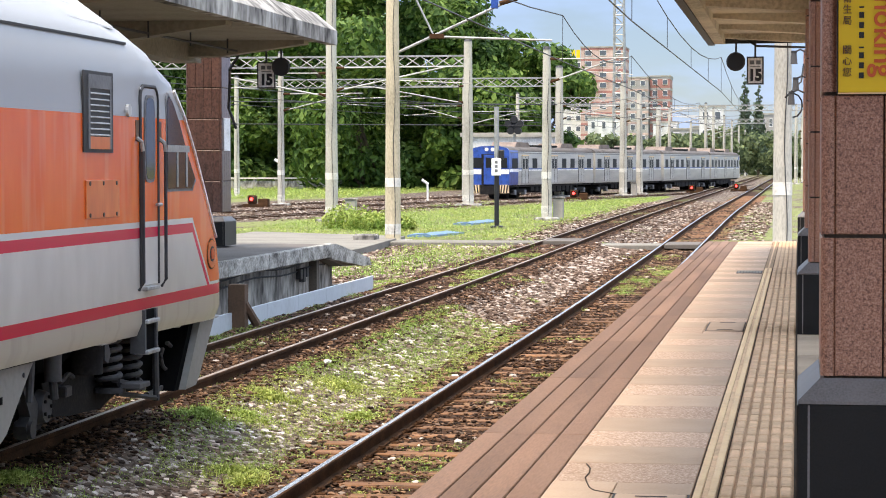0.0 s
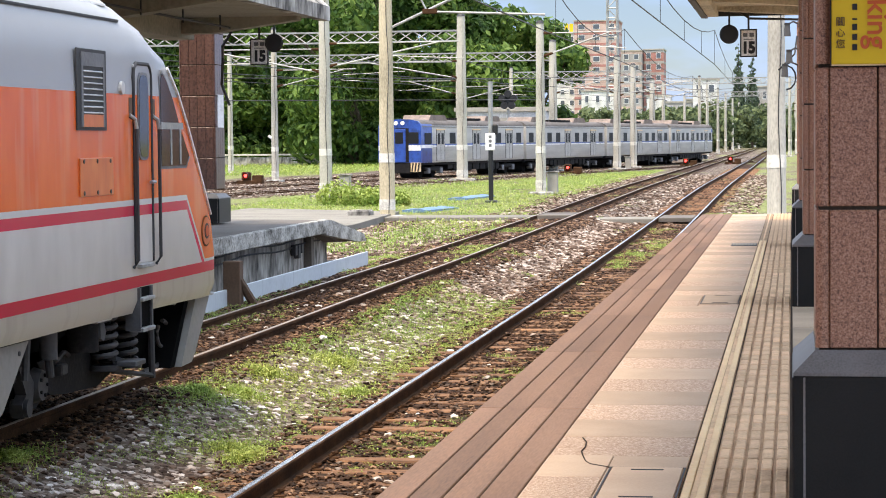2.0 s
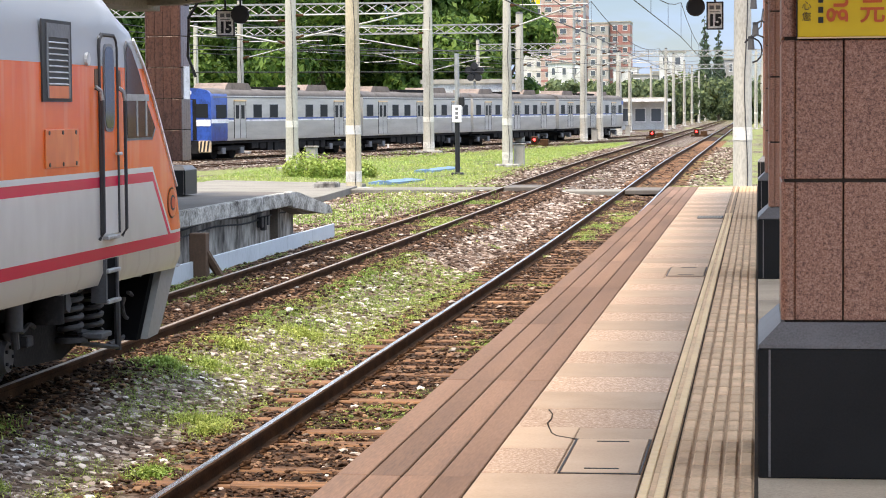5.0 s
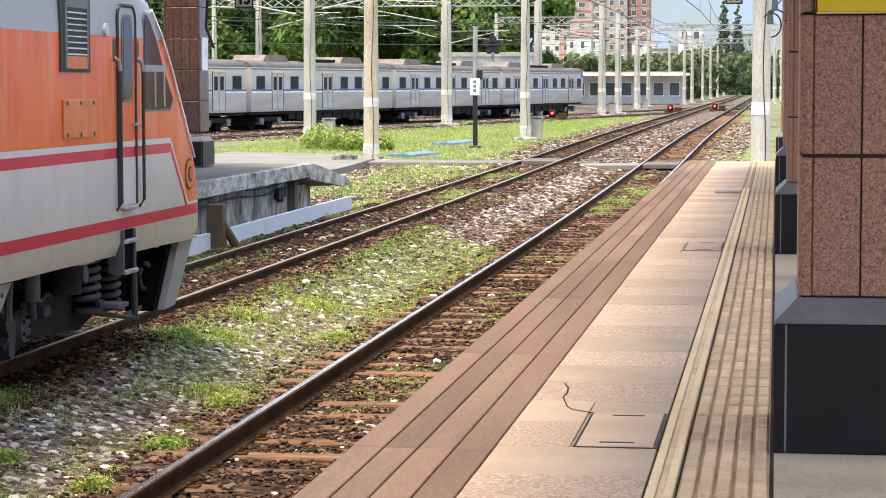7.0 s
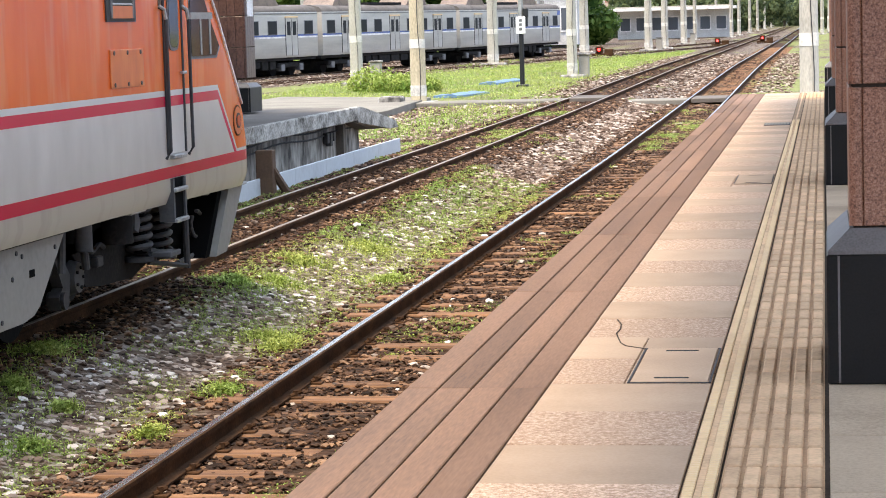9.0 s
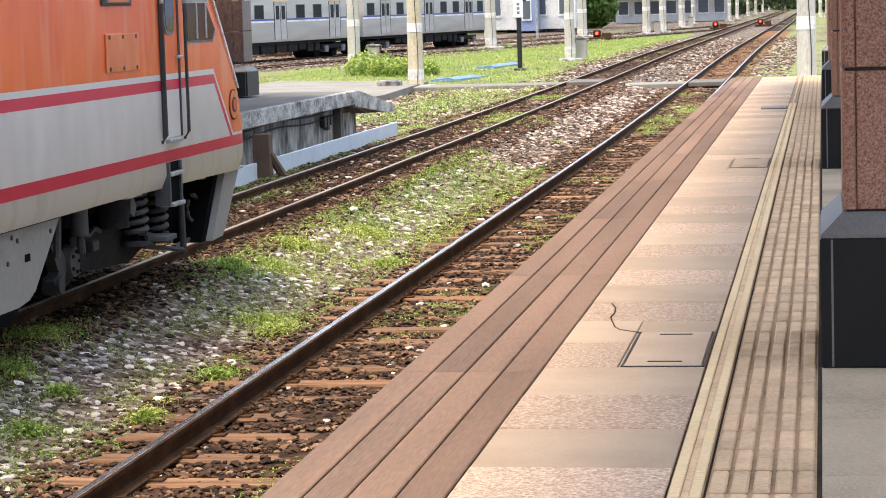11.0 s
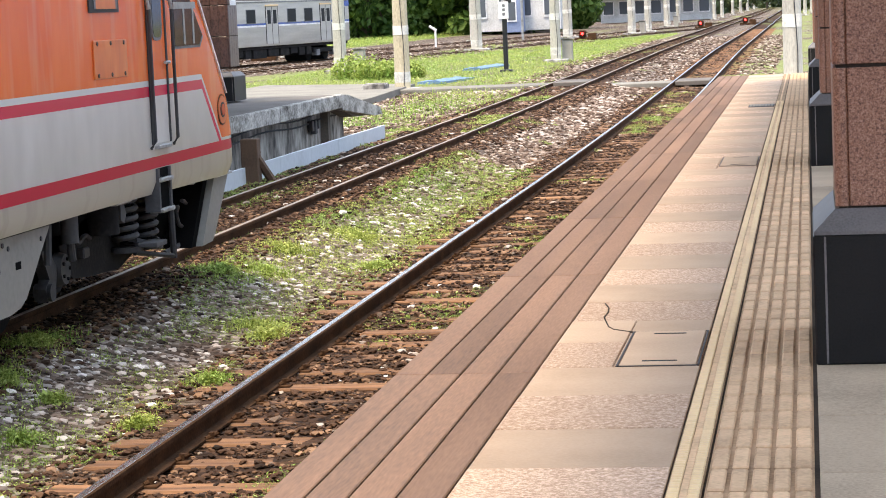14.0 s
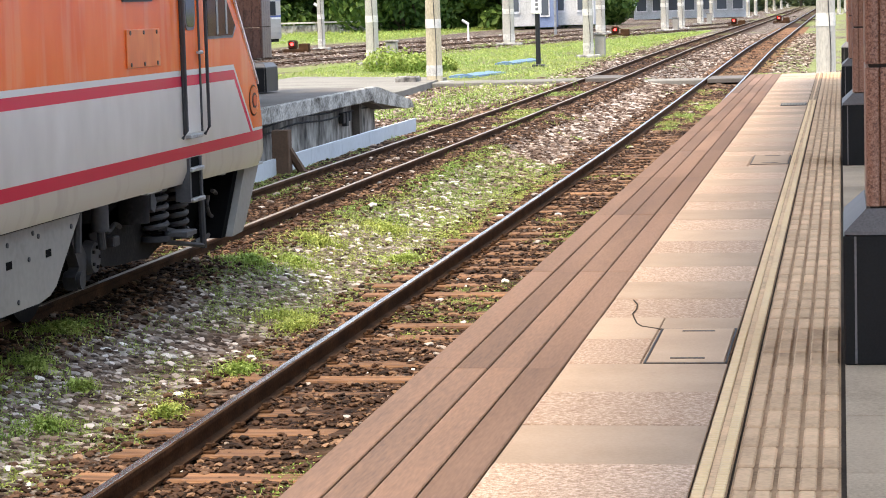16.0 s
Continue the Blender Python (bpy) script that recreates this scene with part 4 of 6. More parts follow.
for x, z in ((-0.07, 3.12), (-0.04, 2.68), (-0.11, 2.45)):
    fl = thing("flood_lamp", "small grey bracket lamp fixed to the platform column", "lamp", (x, 37.9, z), "bracket lamps")
    part("lamp_body", Build().rod((0, 0, -0.09), (0, 0, 0.09), 0.06, 0.045, n=14), BOGIE_GREY, fl, smooth=True)
    part("lamp_cap", Build().rod((0, 0, 0.09), (0, 0, 0.13), 0.05, n=10), DARK_STEEL, fl)
    part("lamp_arm", Build().pipe([(0, 0, 0.1), (0.1, 0.15, 0.16), (0.22, 0.62, 0.12)], 0.015), DARK_STEEL, fl)
part("cable_loop", Build().pipe([(0.02 + 0.16 * math.sin(k * 0.5), 0.1, -0.1 - 0.2 * math.cos(k * 0.5)) for k in range(9)] + [(0.16, 0.3, 0.3), (0.2, 0.55, 0.6)], 0.015), BLACK, fl)
cb = thing("lamp_cable", "black cable running along the canopy to the hanging lamp", "cable", (-0.95, 36.1, 3.36))
part("cord", Build().pipe([(0, 0, 0), (0.15, 0, -0.02), (0.3, 0, -0.12), (0.7, 0.1, -0.13), (1.1, 0.4, -0.13)], 0.02), BLACK, cb)
cb = thing("lamp_cable", "black cable running along the canopy to the hanging lamp", "cable", (-8.3, 36.0, 3.34))
part("cord", Build().pipe([(0, 0, 0), (-0.3, 0, -0.03), (-0.7, 0.1, -0.1), (-0.95, 0.3, -0.4), (-1.1, 0.9, -0.55), (-1.2, 1.2, -1.0), (-1.08, 1.25, -1.35)], 0.025), BLACK, cb)


# ---- orange train ----
def livery():
    """Paint of the train by height and by the slanted band at the nose."""
    m = bpy.data.materials.new("train_livery")
    m.use_nodes = True
    t = m.node_tree
    b = t.nodes["Principled BSDF"]
    co = t.nodes.new("ShaderNodeTexCoord")
    sx = t.nodes.new("ShaderNodeSeparateXYZ")
    t.links.new(co.outputs["Object"], sx.inputs[0])

    def op(kind, a, c):
        n = t.nodes.new("ShaderNodeMath")
        n.operation = kind
        for i, q in enumerate((a, c)):
            if isinstance(q, (int, float)):
                n.inputs[i].default_value = q
            else:
                t.links.new(q, n.inputs[i])
        return n.outputs[0]

    def band(col_a, col_b, fac):
        n = t.nodes.new("ShaderNodeMix")
        n.data_type = "RGBA"
        t.links.new(fac, n.inputs["Factor"])
        for q, s in ((col_a, "A"), (col_b, "B")):
            if isinstance(q, tuple):
                n.inputs[s].default_value = (*q, 1)
            else:
                t.links.new(q, n.inputs[s])
        return n.outputs["Result"]

    y, z = sx.outputs["Y"], sx.outputs["Z"]
    nz = t.nodes.new("ShaderNodeTexNoise")
    nz.inputs["Scale"].default_value, nz.inputs["Detail"].default_value = 2.2, 4
    mpn = t.nodes.new("ShaderNodeMapping")
    mpn.inputs["Scale"].default_value = (1, 1.2, 0.55)
    t.links.new(co.outputs["Object"], mpn.inputs["Vector"])
    t.links.new(mpn.outputs["Vector"], nz.inputs["Vector"])
    org = t.nodes.new("ShaderNodeValToRGB")
    e = org.color_ramp.elements
    e[0].position, e[1].position = 0.35, 0.72
    e[0].color, e[1].color = (0.76, 0.10, 0.008, 1), (0.86, 0.155, 0.02, 1)
    t.links.new(nz.outputs["Fac"], org.inputs["Fac"])
    gry = t.nodes.new("ShaderNodeValToRGB")
    e = gry.color_ramp.elements
    e[0].position, e[1].position = 0.3, 0.75
    e[0].color, e[1].color = (0.54, 0.51, 0.47, 1), (0.67, 0.64, 0.595, 1)
    t.links.new(nz.outputs["Fac"], gry.inputs["Fac"])
    pale = (0.60, 0.59, 0.56)
    red = (0.62, 0.012, 0.058)
    low = (0.50, 0.46, 0.385)
    # pale streaks running down the orange, painted in for its blurred reflections
    st = t.nodes.new("ShaderNodeTexNoise")
    st.inputs["Scale"].default_value, st.inputs["Detail"].default_value = 1.0, 4
    ms = t.nodes.new("ShaderNodeMapping")
    ms.inputs["Scale"].default_value = (1, 5.5, 0.7)
    t.links.new(co.outputs["Object"], ms.inputs["Vector"])
    t.links.new(ms.outputs["Vector"], st.inputs["Vector"])
    streak = op("MULTIPLY", op("MINIMUM", op("MAXIMUM", op("MULTIPLY", op("SUBTRACT", st.outputs["Fac"], 0.5), 7.0), 0.0), 1.0), 0.32)
    orange = band(org.outputs["Color"], (0.86, 0.33, 0.15), streak)
    dirt = op("MULTIPLY", op("MINIMUM", op("MAXIMUM", op("MULTIPLY", op("SUBTRACT", 0.47, st.outputs["Fac"]), 6.0), 0.0), 1.0), 0.25)
    low = band(low, (0.26, 0.23, 0.19), dirt)
    # height of the slanted band: falls from the upper stripe to the nose
    slant = op("SUBTRACT", 0.93, op("MULTIPLY", op("MAXIMUM", op("SUBTRACT", y, 18.53), 0.0), 1.0))
    edge = op("MAXIMUM", slant, 0.36)
    up = op("GREATER_THAN", z, edge)
    c = band(gry.outputs["Color"], orange, up)
    # pale line and red line under the orange
    p = op("MULTIPLY", op("GREATER_THAN", z, op("SUBTRACT", edge, 0.045)), op("LESS_THAN", z, edge))
    c = band(c, pale, p)
    p = op("MULTIPLY", op("GREATER_THAN", z, op("SUBTRACT", edge, 0.125)), op("LESS_THAN", z, op("SUBTRACT", edge, 0.045)))
    c = band(c, red, p)
    # lower red stripe and dirty sill
    p = op("MULTIPLY", op("GREATER_THAN", z, 0.245), op("LESS_THAN", z, 0.335))
    c = band(c, red, p)
    c = band(c, low, op("LESS_THAN", z, 0.245))
    # grey roof
    c = band(c, (0.40, 0.40, 0.395), op("GREATER_THAN", z, 1.745))
    t.links.new(c, b.inputs["Base Color"])
    b.inputs["Roughness"].default_value = 0.27
    b.inputs["Specular IOR Level"].default_value = 0.28
    b.inputs["Coat Weight"].default_value = 0.0
    n2 = t.nodes.new("ShaderNodeTexNoise")
    n2.inputs["Scale"].default_value = 2.2
    bp = t.nodes.new("ShaderNodeBump")
    bp.inputs["Strength"].default_value, bp.inputs["Distance"].default_value = 0.12, 0.02
    t.links.new(co.outputs["Object"], n2.inputs["Vector"])
    t.links.new(n2.outputs["Fac"], bp.inputs["Height"])
    t.links.new(bp.outputs["Normal"], b.inputs["Normal"])
    return m


TRAIN_X = -6.48
ORANGE = surface("orange_paint", (0.70, 0.15, 0.022), 0.35, grain=10, stain=5, amount=0.6, bump=0.02, light=(0.78, 0.22, 0.055), dark=(0.58, 0.11, 0.014), stretch=(1, 1, 0.3))
SKIRT_PAINT = surface("dusty_skirt_paint", (0.27, 0.255, 0.225), 0.6, grain=18, stain=1.5, amount=1.0, bump=0.03, spec=0.25)
GREY_PAINT = surface("grey_train_paint", (0.46, 0.455, 0.44), 0.4, grain=10, stain=4, amount=0.4, bump=0.02)


def make_train():
    lv = livery()
    tr = thing("express_train", "orange and grey express train with red stripes standing at the platform", "train", (TRAIN_X, 0, 0))
    secs = [(-20, 1.43, .05, 1.93, 2.78), (14.5, 1.43, .05, 1.93, 2.78), (15.6, 1.43, .05, 1.95, 2.77), (16.5, 1.43, .045, 2.0, 2.71), (17.1, 1.43, .04, 2.05, 2.61),
            (17.5, 1.43, .035, 2.07, 2.48), (17.98, 1.43, .03, 1.98, 2.22), (18.31, 1.43, .03, 1.78, 1.94), (18.64, 1.43, .025, 1.48, 1.61), (19.0, 1.43, .02, 1.10, 1.21),
            (19.36, 1.425, .02, 0.70, 0.80), (19.53, 1.40, .03, 0.44, 0.54), (19.68, 1.33, .08, 0.28, 0.35)]
    rings = []
    for y, w, b, zs, zt in secs:
        half = [(w * 0.97, b), (w, b + min(0.1, (zs - b) * 0.3)), (w, b + (zs - b) * 0.5), (w, zs - (zs - b) * 0.12), (w * 0.992, zs)]
        for q in range(1, 7):
            a = q / 6 * math.pi / 2
            half.append((w * (0.55 + 0.442 * math.cos(a)), zs + (zt - zs) * 0.93 * math.sin(a)))
        half.append((w * 0.28, zt - (zt - zs) * 0.015))
        half.append((0, zt))
        ring = half + [(-u, z) for u, z in reversed(half[:-1])]
        rings.append([(u, y, z) for u, z in ring])
    part("body", Build().loft(rings, close=True), lv, tr, smooth=True)
    W = 1.43
    # roof hatch panels
    for i in range(4):
        y0 = 12.2 + i * 1.2
        part("roof_panel", Build().loft([[(1.25, y0, 2.46), (0.95, y0, 2.69), (0.95, y0 + 1.1, 2.66), (1.25, y0 + 1.1, 2.44)], [(1.26, y0, 2.44), (0.95, y0, 2.64), (0.95, y0 + 1.1, 2.62), (1.26, y0 + 1.1, 2.42)]], close=True), GREY_PAINT, tr)
    part("roof_seam", Build().box(1.325, 1.352, -10, 16.9, 2.30, 2.32), DARK_STEEL, tr)
    # louvre
    lou = part("louvre_surround", Build().box(W, W + 0.012, 15.57, 16.27, 1.465, 2.055), DARK_STEEL, tr)
    part("louvre_frame", Build().box(W, W + 0.02, 15.66, 15.70, 1.49, 2.03).box(W, W + 0.02, 16.17, 16.21, 1.49, 2.03).box(W, W + 0.02, 15.70, 16.17, 1.93, 2.03), SPRING, tr, "grey louvre frame")
    part("louvre_foot", Build().box(W, W + 0.02, 15.70, 16.17, 1.49, 1.58), ORANGE, tr)
    part("louvre_back", Build().box(W, W + 0.014, 15.70, 16.17, 1.58, 1.93), BLACK, tr)
    for i in range(8):
        z = 1.587 + i * 0.043
        part("louvre_slat", Build().prism([(W + 0.012, z + 0.009), (W + 0.022, z), (W + 0.024, z + 0.004), (W + 0.014, z + 0.013)], "y", 15.705, 16.165), GREY_PAINT, lou)
    # hatch
    hat = part("service_hatch", Build().box(W, W + 0.012, 15.62, 16.42, 0.985, 1.265, 0.004), ORANGE, tr)
    for y in (15.7, 16.02, 16.34):
        for z in (1.01, 1.24):
            part("hatch_screw", Build().rod((W + 0.01, y, z), (W + 0.018, y, z), 0.016, n=8), DARK_STEEL, hat)
    part("side_lamp", Build().rod((W, 16.66, 1.79), (W + 0.025, 16.66, 1.79), 0.05, n=12), GREY_PAINT, tr)
    # cab door
    d0, d1, z0, z1 = 17.0, 17.46, 0.43, 2.0
    door = part("cab_door", Build().box(W - 0.01, W + 0.006, d0, d1, z0, z1 - 0.02, 0.004), lv, tr)
    part("door_seal", Build().pipe([(W + 0.004, d0 - 0.012, z0), (W + 0.004, d0 - 0.012, z1 - 0.12), (W + 0.004, d0 + 0.01, z1 - 0.05), (W + 0.004, d0 + 0.07, z1 - 0.01), (W + 0.004, d1 - 0.07, z1 - 0.01),
                                    (W + 0.004, d1 - 0.01, z1 - 0.05), (W + 0.004, d1 + 0.012, z1 - 0.12), (W + 0.004, d1 + 0.012, z0)], 0.016, 6), DARK_STEEL, tr)
    rim = []
    for q in range(20):
        a = q / 20 * 2 * math.pi
        c, s = math.cos(a), math.sin(a)
        rim.append((17.23 + 0.145 * math.copysign(abs(c) ** 0.45, c), 1.58 + 0.345 * math.copysign(abs(s) ** 0.35, s)))
    inn = [(17.23 + (p[0] - 17.23) * 0.84, 1.58 + (p[1] - 1.58) * 0.93) for p in rim]
    part("door_window_frame", Build().prism(rim, "x", W + 0.004, W + 0.016), SPRING, door)
    part("door_window", Build().prism(inn, "x", W + 0.008, W + 0.019), GLASS_DARK, door)
    part("door_handle", Build().rod((W + 0.03, 17.36, 1.06), (W + 0.03, 17.48, 1.06), 0.014, n=6), STEEL, door)
    for y in (16.93, 17.56):
        part("grab_rail", Build().pipe([(W + 0.005, y - 0.05, 1.58), (W + 0.035, y - 0.01, 1.55), (W + 0.045, y, 1.48), (W + 0.045, y, 0.46), (W + 0.005, y, 0.40)], 0.014, 8), DARK_STEEL, tr)
        part("grab_rail_top", Build().pipe([(W + 0.005, y - 0.05, 1.585), (W + 0.037, y - 0.01, 1.553), (W + 0.046, y, 1.48)], 0.017, 8), STEEL, tr)
        part("rail_recess", Build().box(W - 0.002, W + 0.004, y - 0.05, y + 0.03, 1.56, 1.72), BROWN_POST, tr)
    # cab side window, raked with the nose
    def win(grow):
        pts = [(17.76, 1.18), (18.5, 1.18), (18.6, 1.26), (18.32, 1.50), (18.12, 1.72), (17.92, 1.88), (17.80, 1.93), (17.75, 1.88)]
        cy, cz = 18.1, 1.5
        return [(cy + (a - cy) * grow, cz + (c - cz) * grow) for a, c in pts]
    cabw = part("window_frame", Build().prism(win(1.07), "x", W - 0.03, W + 0.004), SPRING, tr)
    part("cab_window", Build().prism(win(1.0), "x", W - 0.02, W + 0.008), GLASS_DARK, cabw)
    part("window_bar", Build().box(W, W + 0.014, 17.74, 18.40, 1.48, 1.535), STEEL, cabw)
    for y in (18.02, 18.3):
        part("window_post", Build().box(W, W + 0.012, y, y + 0.045, 1.19, 1.48), STEEL, cabw)
    part("pillar_trim", Build().prism([(18.0, 1.99), (18.31, 1.79), (18.64, 1.49), (19.0, 1.11), (19.34, 0.74), (19.32, 0.735), (18.975, 1.10), (18.615, 1.48), (18.29, 1.775), (17.99, 1.97)], "x", W - 0.01, W + 0.005), WHITE, tr)
    # nose lamp: an oval recess with a lens
    def oval(k):
        return [(19.14 + 0.15 * k * math.cos(q * math.pi / 10), 0.60 + 0.135 * k * math.sin(q * math.pi / 10)) for q in range(20)]
    lamp = part("marker_rim", Build().prism(oval(1.0), "x", 1.38, 1.434), RUST, tr, smooth=True)
    part("marker_lamp", Build().prism(oval(0.9), "x", 1.40, 1.439), ORANGE, lamp, smooth=True)
    part("marker_ring", Build().prism(oval(0.5), "x", 1.41, 1.443), DARK_STEEL, lamp, smooth=True)
    part("marker_lens", Build().prism(oval(0.36), "x", 1.41, 1.447), RED_PAINT, lamp, smooth=True)
    part("nose_plough", Build().prism([(19.15, 0.03), (19.62, 0.05), (19.6, -0.0), (19.1, -0.46), (18.98, -0.53), (18.64, -0.54)], "x", 1.27, 1.33), SKIRT_PAINT, tr)
    part("plough_ledge", Build().box(1.26, 1.36, 19.12, 19.66, 0.01, 0.035, 0.006), GREY_PAINT, tr)
    # black filling drawn as the shaded hollow behind the plough
    part("plough_inner", Build().prism([(17.95, 0.03), (19.5, 0.03), (18.95, -0.5), (17.95, -0.5)], "x", -1.2, 1.0), DEEP_SHADE, tr)
    part("plough_edge", Build().prism([(19.02, 0.03), (19.15, 0.03), (18.64, -0.54), (18.5, -0.54)], "x", 1.02, 1.27), DEEP_SHADE, tr)
    # steps below the door between two hanger plates
    for y in (17.05, 17.37):
        part("step_hanger", Build().prism([(y - 0.02, 0.24), (y + 0.02, 0.24), (y + 0.02, -0.1), (y - 0.02, -0.1)], "x", 1.33, 1.452), BOGIE_GREY, tr)
    # black sheet as the shade between the hanger plates
    part("step_shade", Build().box(1.425, 1.436, 17.07, 17.35, -0.08, 0.24), DEEP_SHADE, tr)
    for z in (0.41, 0.15, -0.09):
        part("step", Build().box(1.36, 1.475, 17.04, 17.38, z - 0.018, z + 0.014, 0.006), STEEL, tr)
    part("step", Build().box(1.30, 1.46, 16.86, 17.14, -0.36, -0.32, 0.006), BOGIE_GREY, tr)
    part("step_bracket", Build().rod((1.30, 17.84, -0.1), (1.30, 17.86, -0.55), 0.028, n=8).rod((1.30, 17.86, -0.53), (1.2, 17.1, -0.42), 0.022, n=6), SPRING_DARK, tr)
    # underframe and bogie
    # boxes coloured black for the shade beneath the floor
    part("underframe", Build().box(-1.2, 1.1, -20, 18.4, -0.2, 0.06), DEEP_SHADE, tr)
    part("bogie_core", Build().box(-0.6, 0.48, 12.5, 17.3, -0.7, -0.15), DEEP_SHADE, tr)
    part("bogie_frame", Build().prism([(12.8, -0.25), (13.3, -0.12), (15.9, -0.12), (16.29, -0.05), (16.6, -0.06), (16.86, -0.28), (17.35, -0.36), (17.4, -0.45), (17.0, -0.53), (16.2, -0.5), (15.87, -0.47), (15.6, -0.3), (13.4, -0.3), (13.0, -0.42)], "x", 0.96, 1.1), UNDER, tr)
    part("frame_flange", Build().prism([(16.86, -0.28), (17.36, -0.36), (17.36, -0.39), (16.86, -0.31)], "x", 0.96, 1.3), SPRING_DARK, tr)
    for y in (13.1, 15.52):
        part("wheel", Build().rod((0.50, y, -0.40), (0.63, y, -0.40), 0.43, n=32), UNDER, tr, smooth=True)
        part("axle_box", Build().rod((0.63, y, -0.36), (1.10, y, -0.36), 0.17, n=18), UNDER, tr, smooth=True)
        part("axle_cap", Build().rod((1.10, y, -0.36), (1.17, y, -0.36), 0.13, 0.11, n=18), SPRING_DARK, tr, smooth=True)
        for k in range(5):
            a = k * 2 * math.pi / 5
            part("cap_bolt", Build().rod((1.17, y + 0.075 * math.cos(a), -0.36 + 0.075 * math.sin(a)), (1.185, y + 0.075 * math.cos(a), -0.36 + 0.075 * math.sin(a)), 0.014, n=6), UNDER, tr)
        part("wheel", Build().rod((-0.63, y, -0.40), (-0.50, y, -0.40), 0.43, n=28), UNDER, tr, smooth=True)
        part("guide_arm", Build().prism([(y - 0.42, -0.2), (y - 0.3, -0.16), (y - 0.1, -0.34), (y - 0.16, -0.5), (y - 0.34, -0.56), (y - 0.38, -0.46), (y - 0.28, -0.4)], "x", 1.06, 1.14), SPRING_DARK, tr)
        part("guide_eye", Build().rod((1.04, y - 0.3, -0.49), (1.17, y - 0.3, -0.49), 0.065, n=14), SPRING_DARK, tr, smooth=True)
    for y0, z0 in ((16.90, -0.33), (17.44, -0.36)):
        pts = [(1.2 + 0.085 * math.cos(k * 0.5), y0 + 0.085 * math.sin(k * 0.5), z0 + k * 0.0056) for k in range(72)]
        part("coil_spring", Build().pipe(pts, 0.023, 7), BOGIE_GREY, tr, smooth=True)
        part("spring_core", Build().rod((1.2, y0, z0), (1.2, y0, 0.05), 0.05, n=10), DEEP_SHADE, tr)
        part("spring_seat", Build().rod((1.2, y0, z0 - 0.06), (1.2, y0, z0 - 0.02), 0.13, n=16), SPRING_DARK, tr, smooth=True)
    part("spring_bracket", Build().box(1.12, 1.34, 16.28, 16.66, 0.02, 0.06, 0.008), GREY_PAINT, tr)
    part("bracket_arm", Build().prism([(16.42, 0.03), (16.5, 0.03), (16.56, -0.06), (16.5, -0.13), (16.42, -0.1)], "x", 1.28, 1.32), BOGIE_GREY, tr)
    part("air_reservoir", Build().rod((1.18, 16.38, -0.2), (1.18, 16.38, 0.06), 0.13, n=16), UNDER, tr, smooth=True)
    part("damper", Build().rod((1.22, 15.5, -0.17), (1.22, 15.5, 0.06), 0.065, n=14), BOGIE_GREY, tr, smooth=True)
    part("damper_rod", Build().rod((1.22, 15.53, -0.3), (1.22, 15.5, -0.17), 0.03, n=10), SPRING_DARK, tr)
    part("pull_rod", Build().rod((1.2, 15.05, -0.28), (1.2, 15.1, 0.05), 0.03, n=8), BOGIE_GREY, tr)
    part("brake_pipe", Build().pipe([(1.12, 15.9 + k * 0.05, -0.2 - 0.02 * math.sin(k)) for k in range(8)], 0.02), SPRING_DARK, tr)
    part("brake_block", Build().box(1.06, 1.16, 15.98, 16.12, -0.34, -0.26, 0.01), SPRING_DARK, tr)
    part("brake_hose", Build().pipe([(1.15, 19.0, -0.02), (1.15, 19.02, -0.2), (1.15, 18.97, -0.36), (1.15, 18.8, -0.47), (1.15, 18.5, -0.52), (1.15, 18.1, -0.53)], 0.02, 8), BOGIE_GREY, tr, smooth=True)
    part("brake_hose", Build().pipe([(1.15, 18.7 + 0.17 * math.sin(k * 0.42), -0.26 + 0.11 * math.cos(k * 0.42)) for k in range(14)], 0.018, 8), BOGIE_GREY, tr, smooth=True)
    part("hose_tap", Build().box(1.1, 1.2, 18.96, 19.06, -0.05, 0.03, 0.01), GREY_PAINT, tr)
    skirt = part("side_skirt", Build().prism([(-20, 0.03), (14.75, 0.03), (14.22, -0.40), (14.1, -0.45), (13.9, -0.475), (-20, -0.475)], "x", 1.28, 1.335), SKIRT_PAINT, tr)
    # black strip painted as the shade in the gap above the skirt
    part("skirt_gap", Build().box(1.20, 1.332, -20, 14.72, 0.031, 0.06), DEEP_SHADE, tr)
    for y, z, s in ((13.37, -0.17, 0.05), (14.09, -0.17, 0.05), (12.6, -0.17, 0.05)):
        part("skirt_slot", Build().box(1.33, 1.338, y - s, y + s, z - s * 0.5, z + s * 0.5), DEEP_SHADE, skirt)
    for y, z in ((13.81, -0.01), (13.91, -0.04), (13.35, -0.04), (14.55, -0.04), (13.72, -0.17), (13.0, -0.05), (12.6, -0.03), (13.5, -0.42)):
        part("skirt_bolt", Build().rod((1.33, y, z), (1.343, y, z), 0.017, n=8), SPRING_DARK, skirt)


make_train()


# ---- grey train with a blue cab ----
CAR, CW = 19.5, 1.40


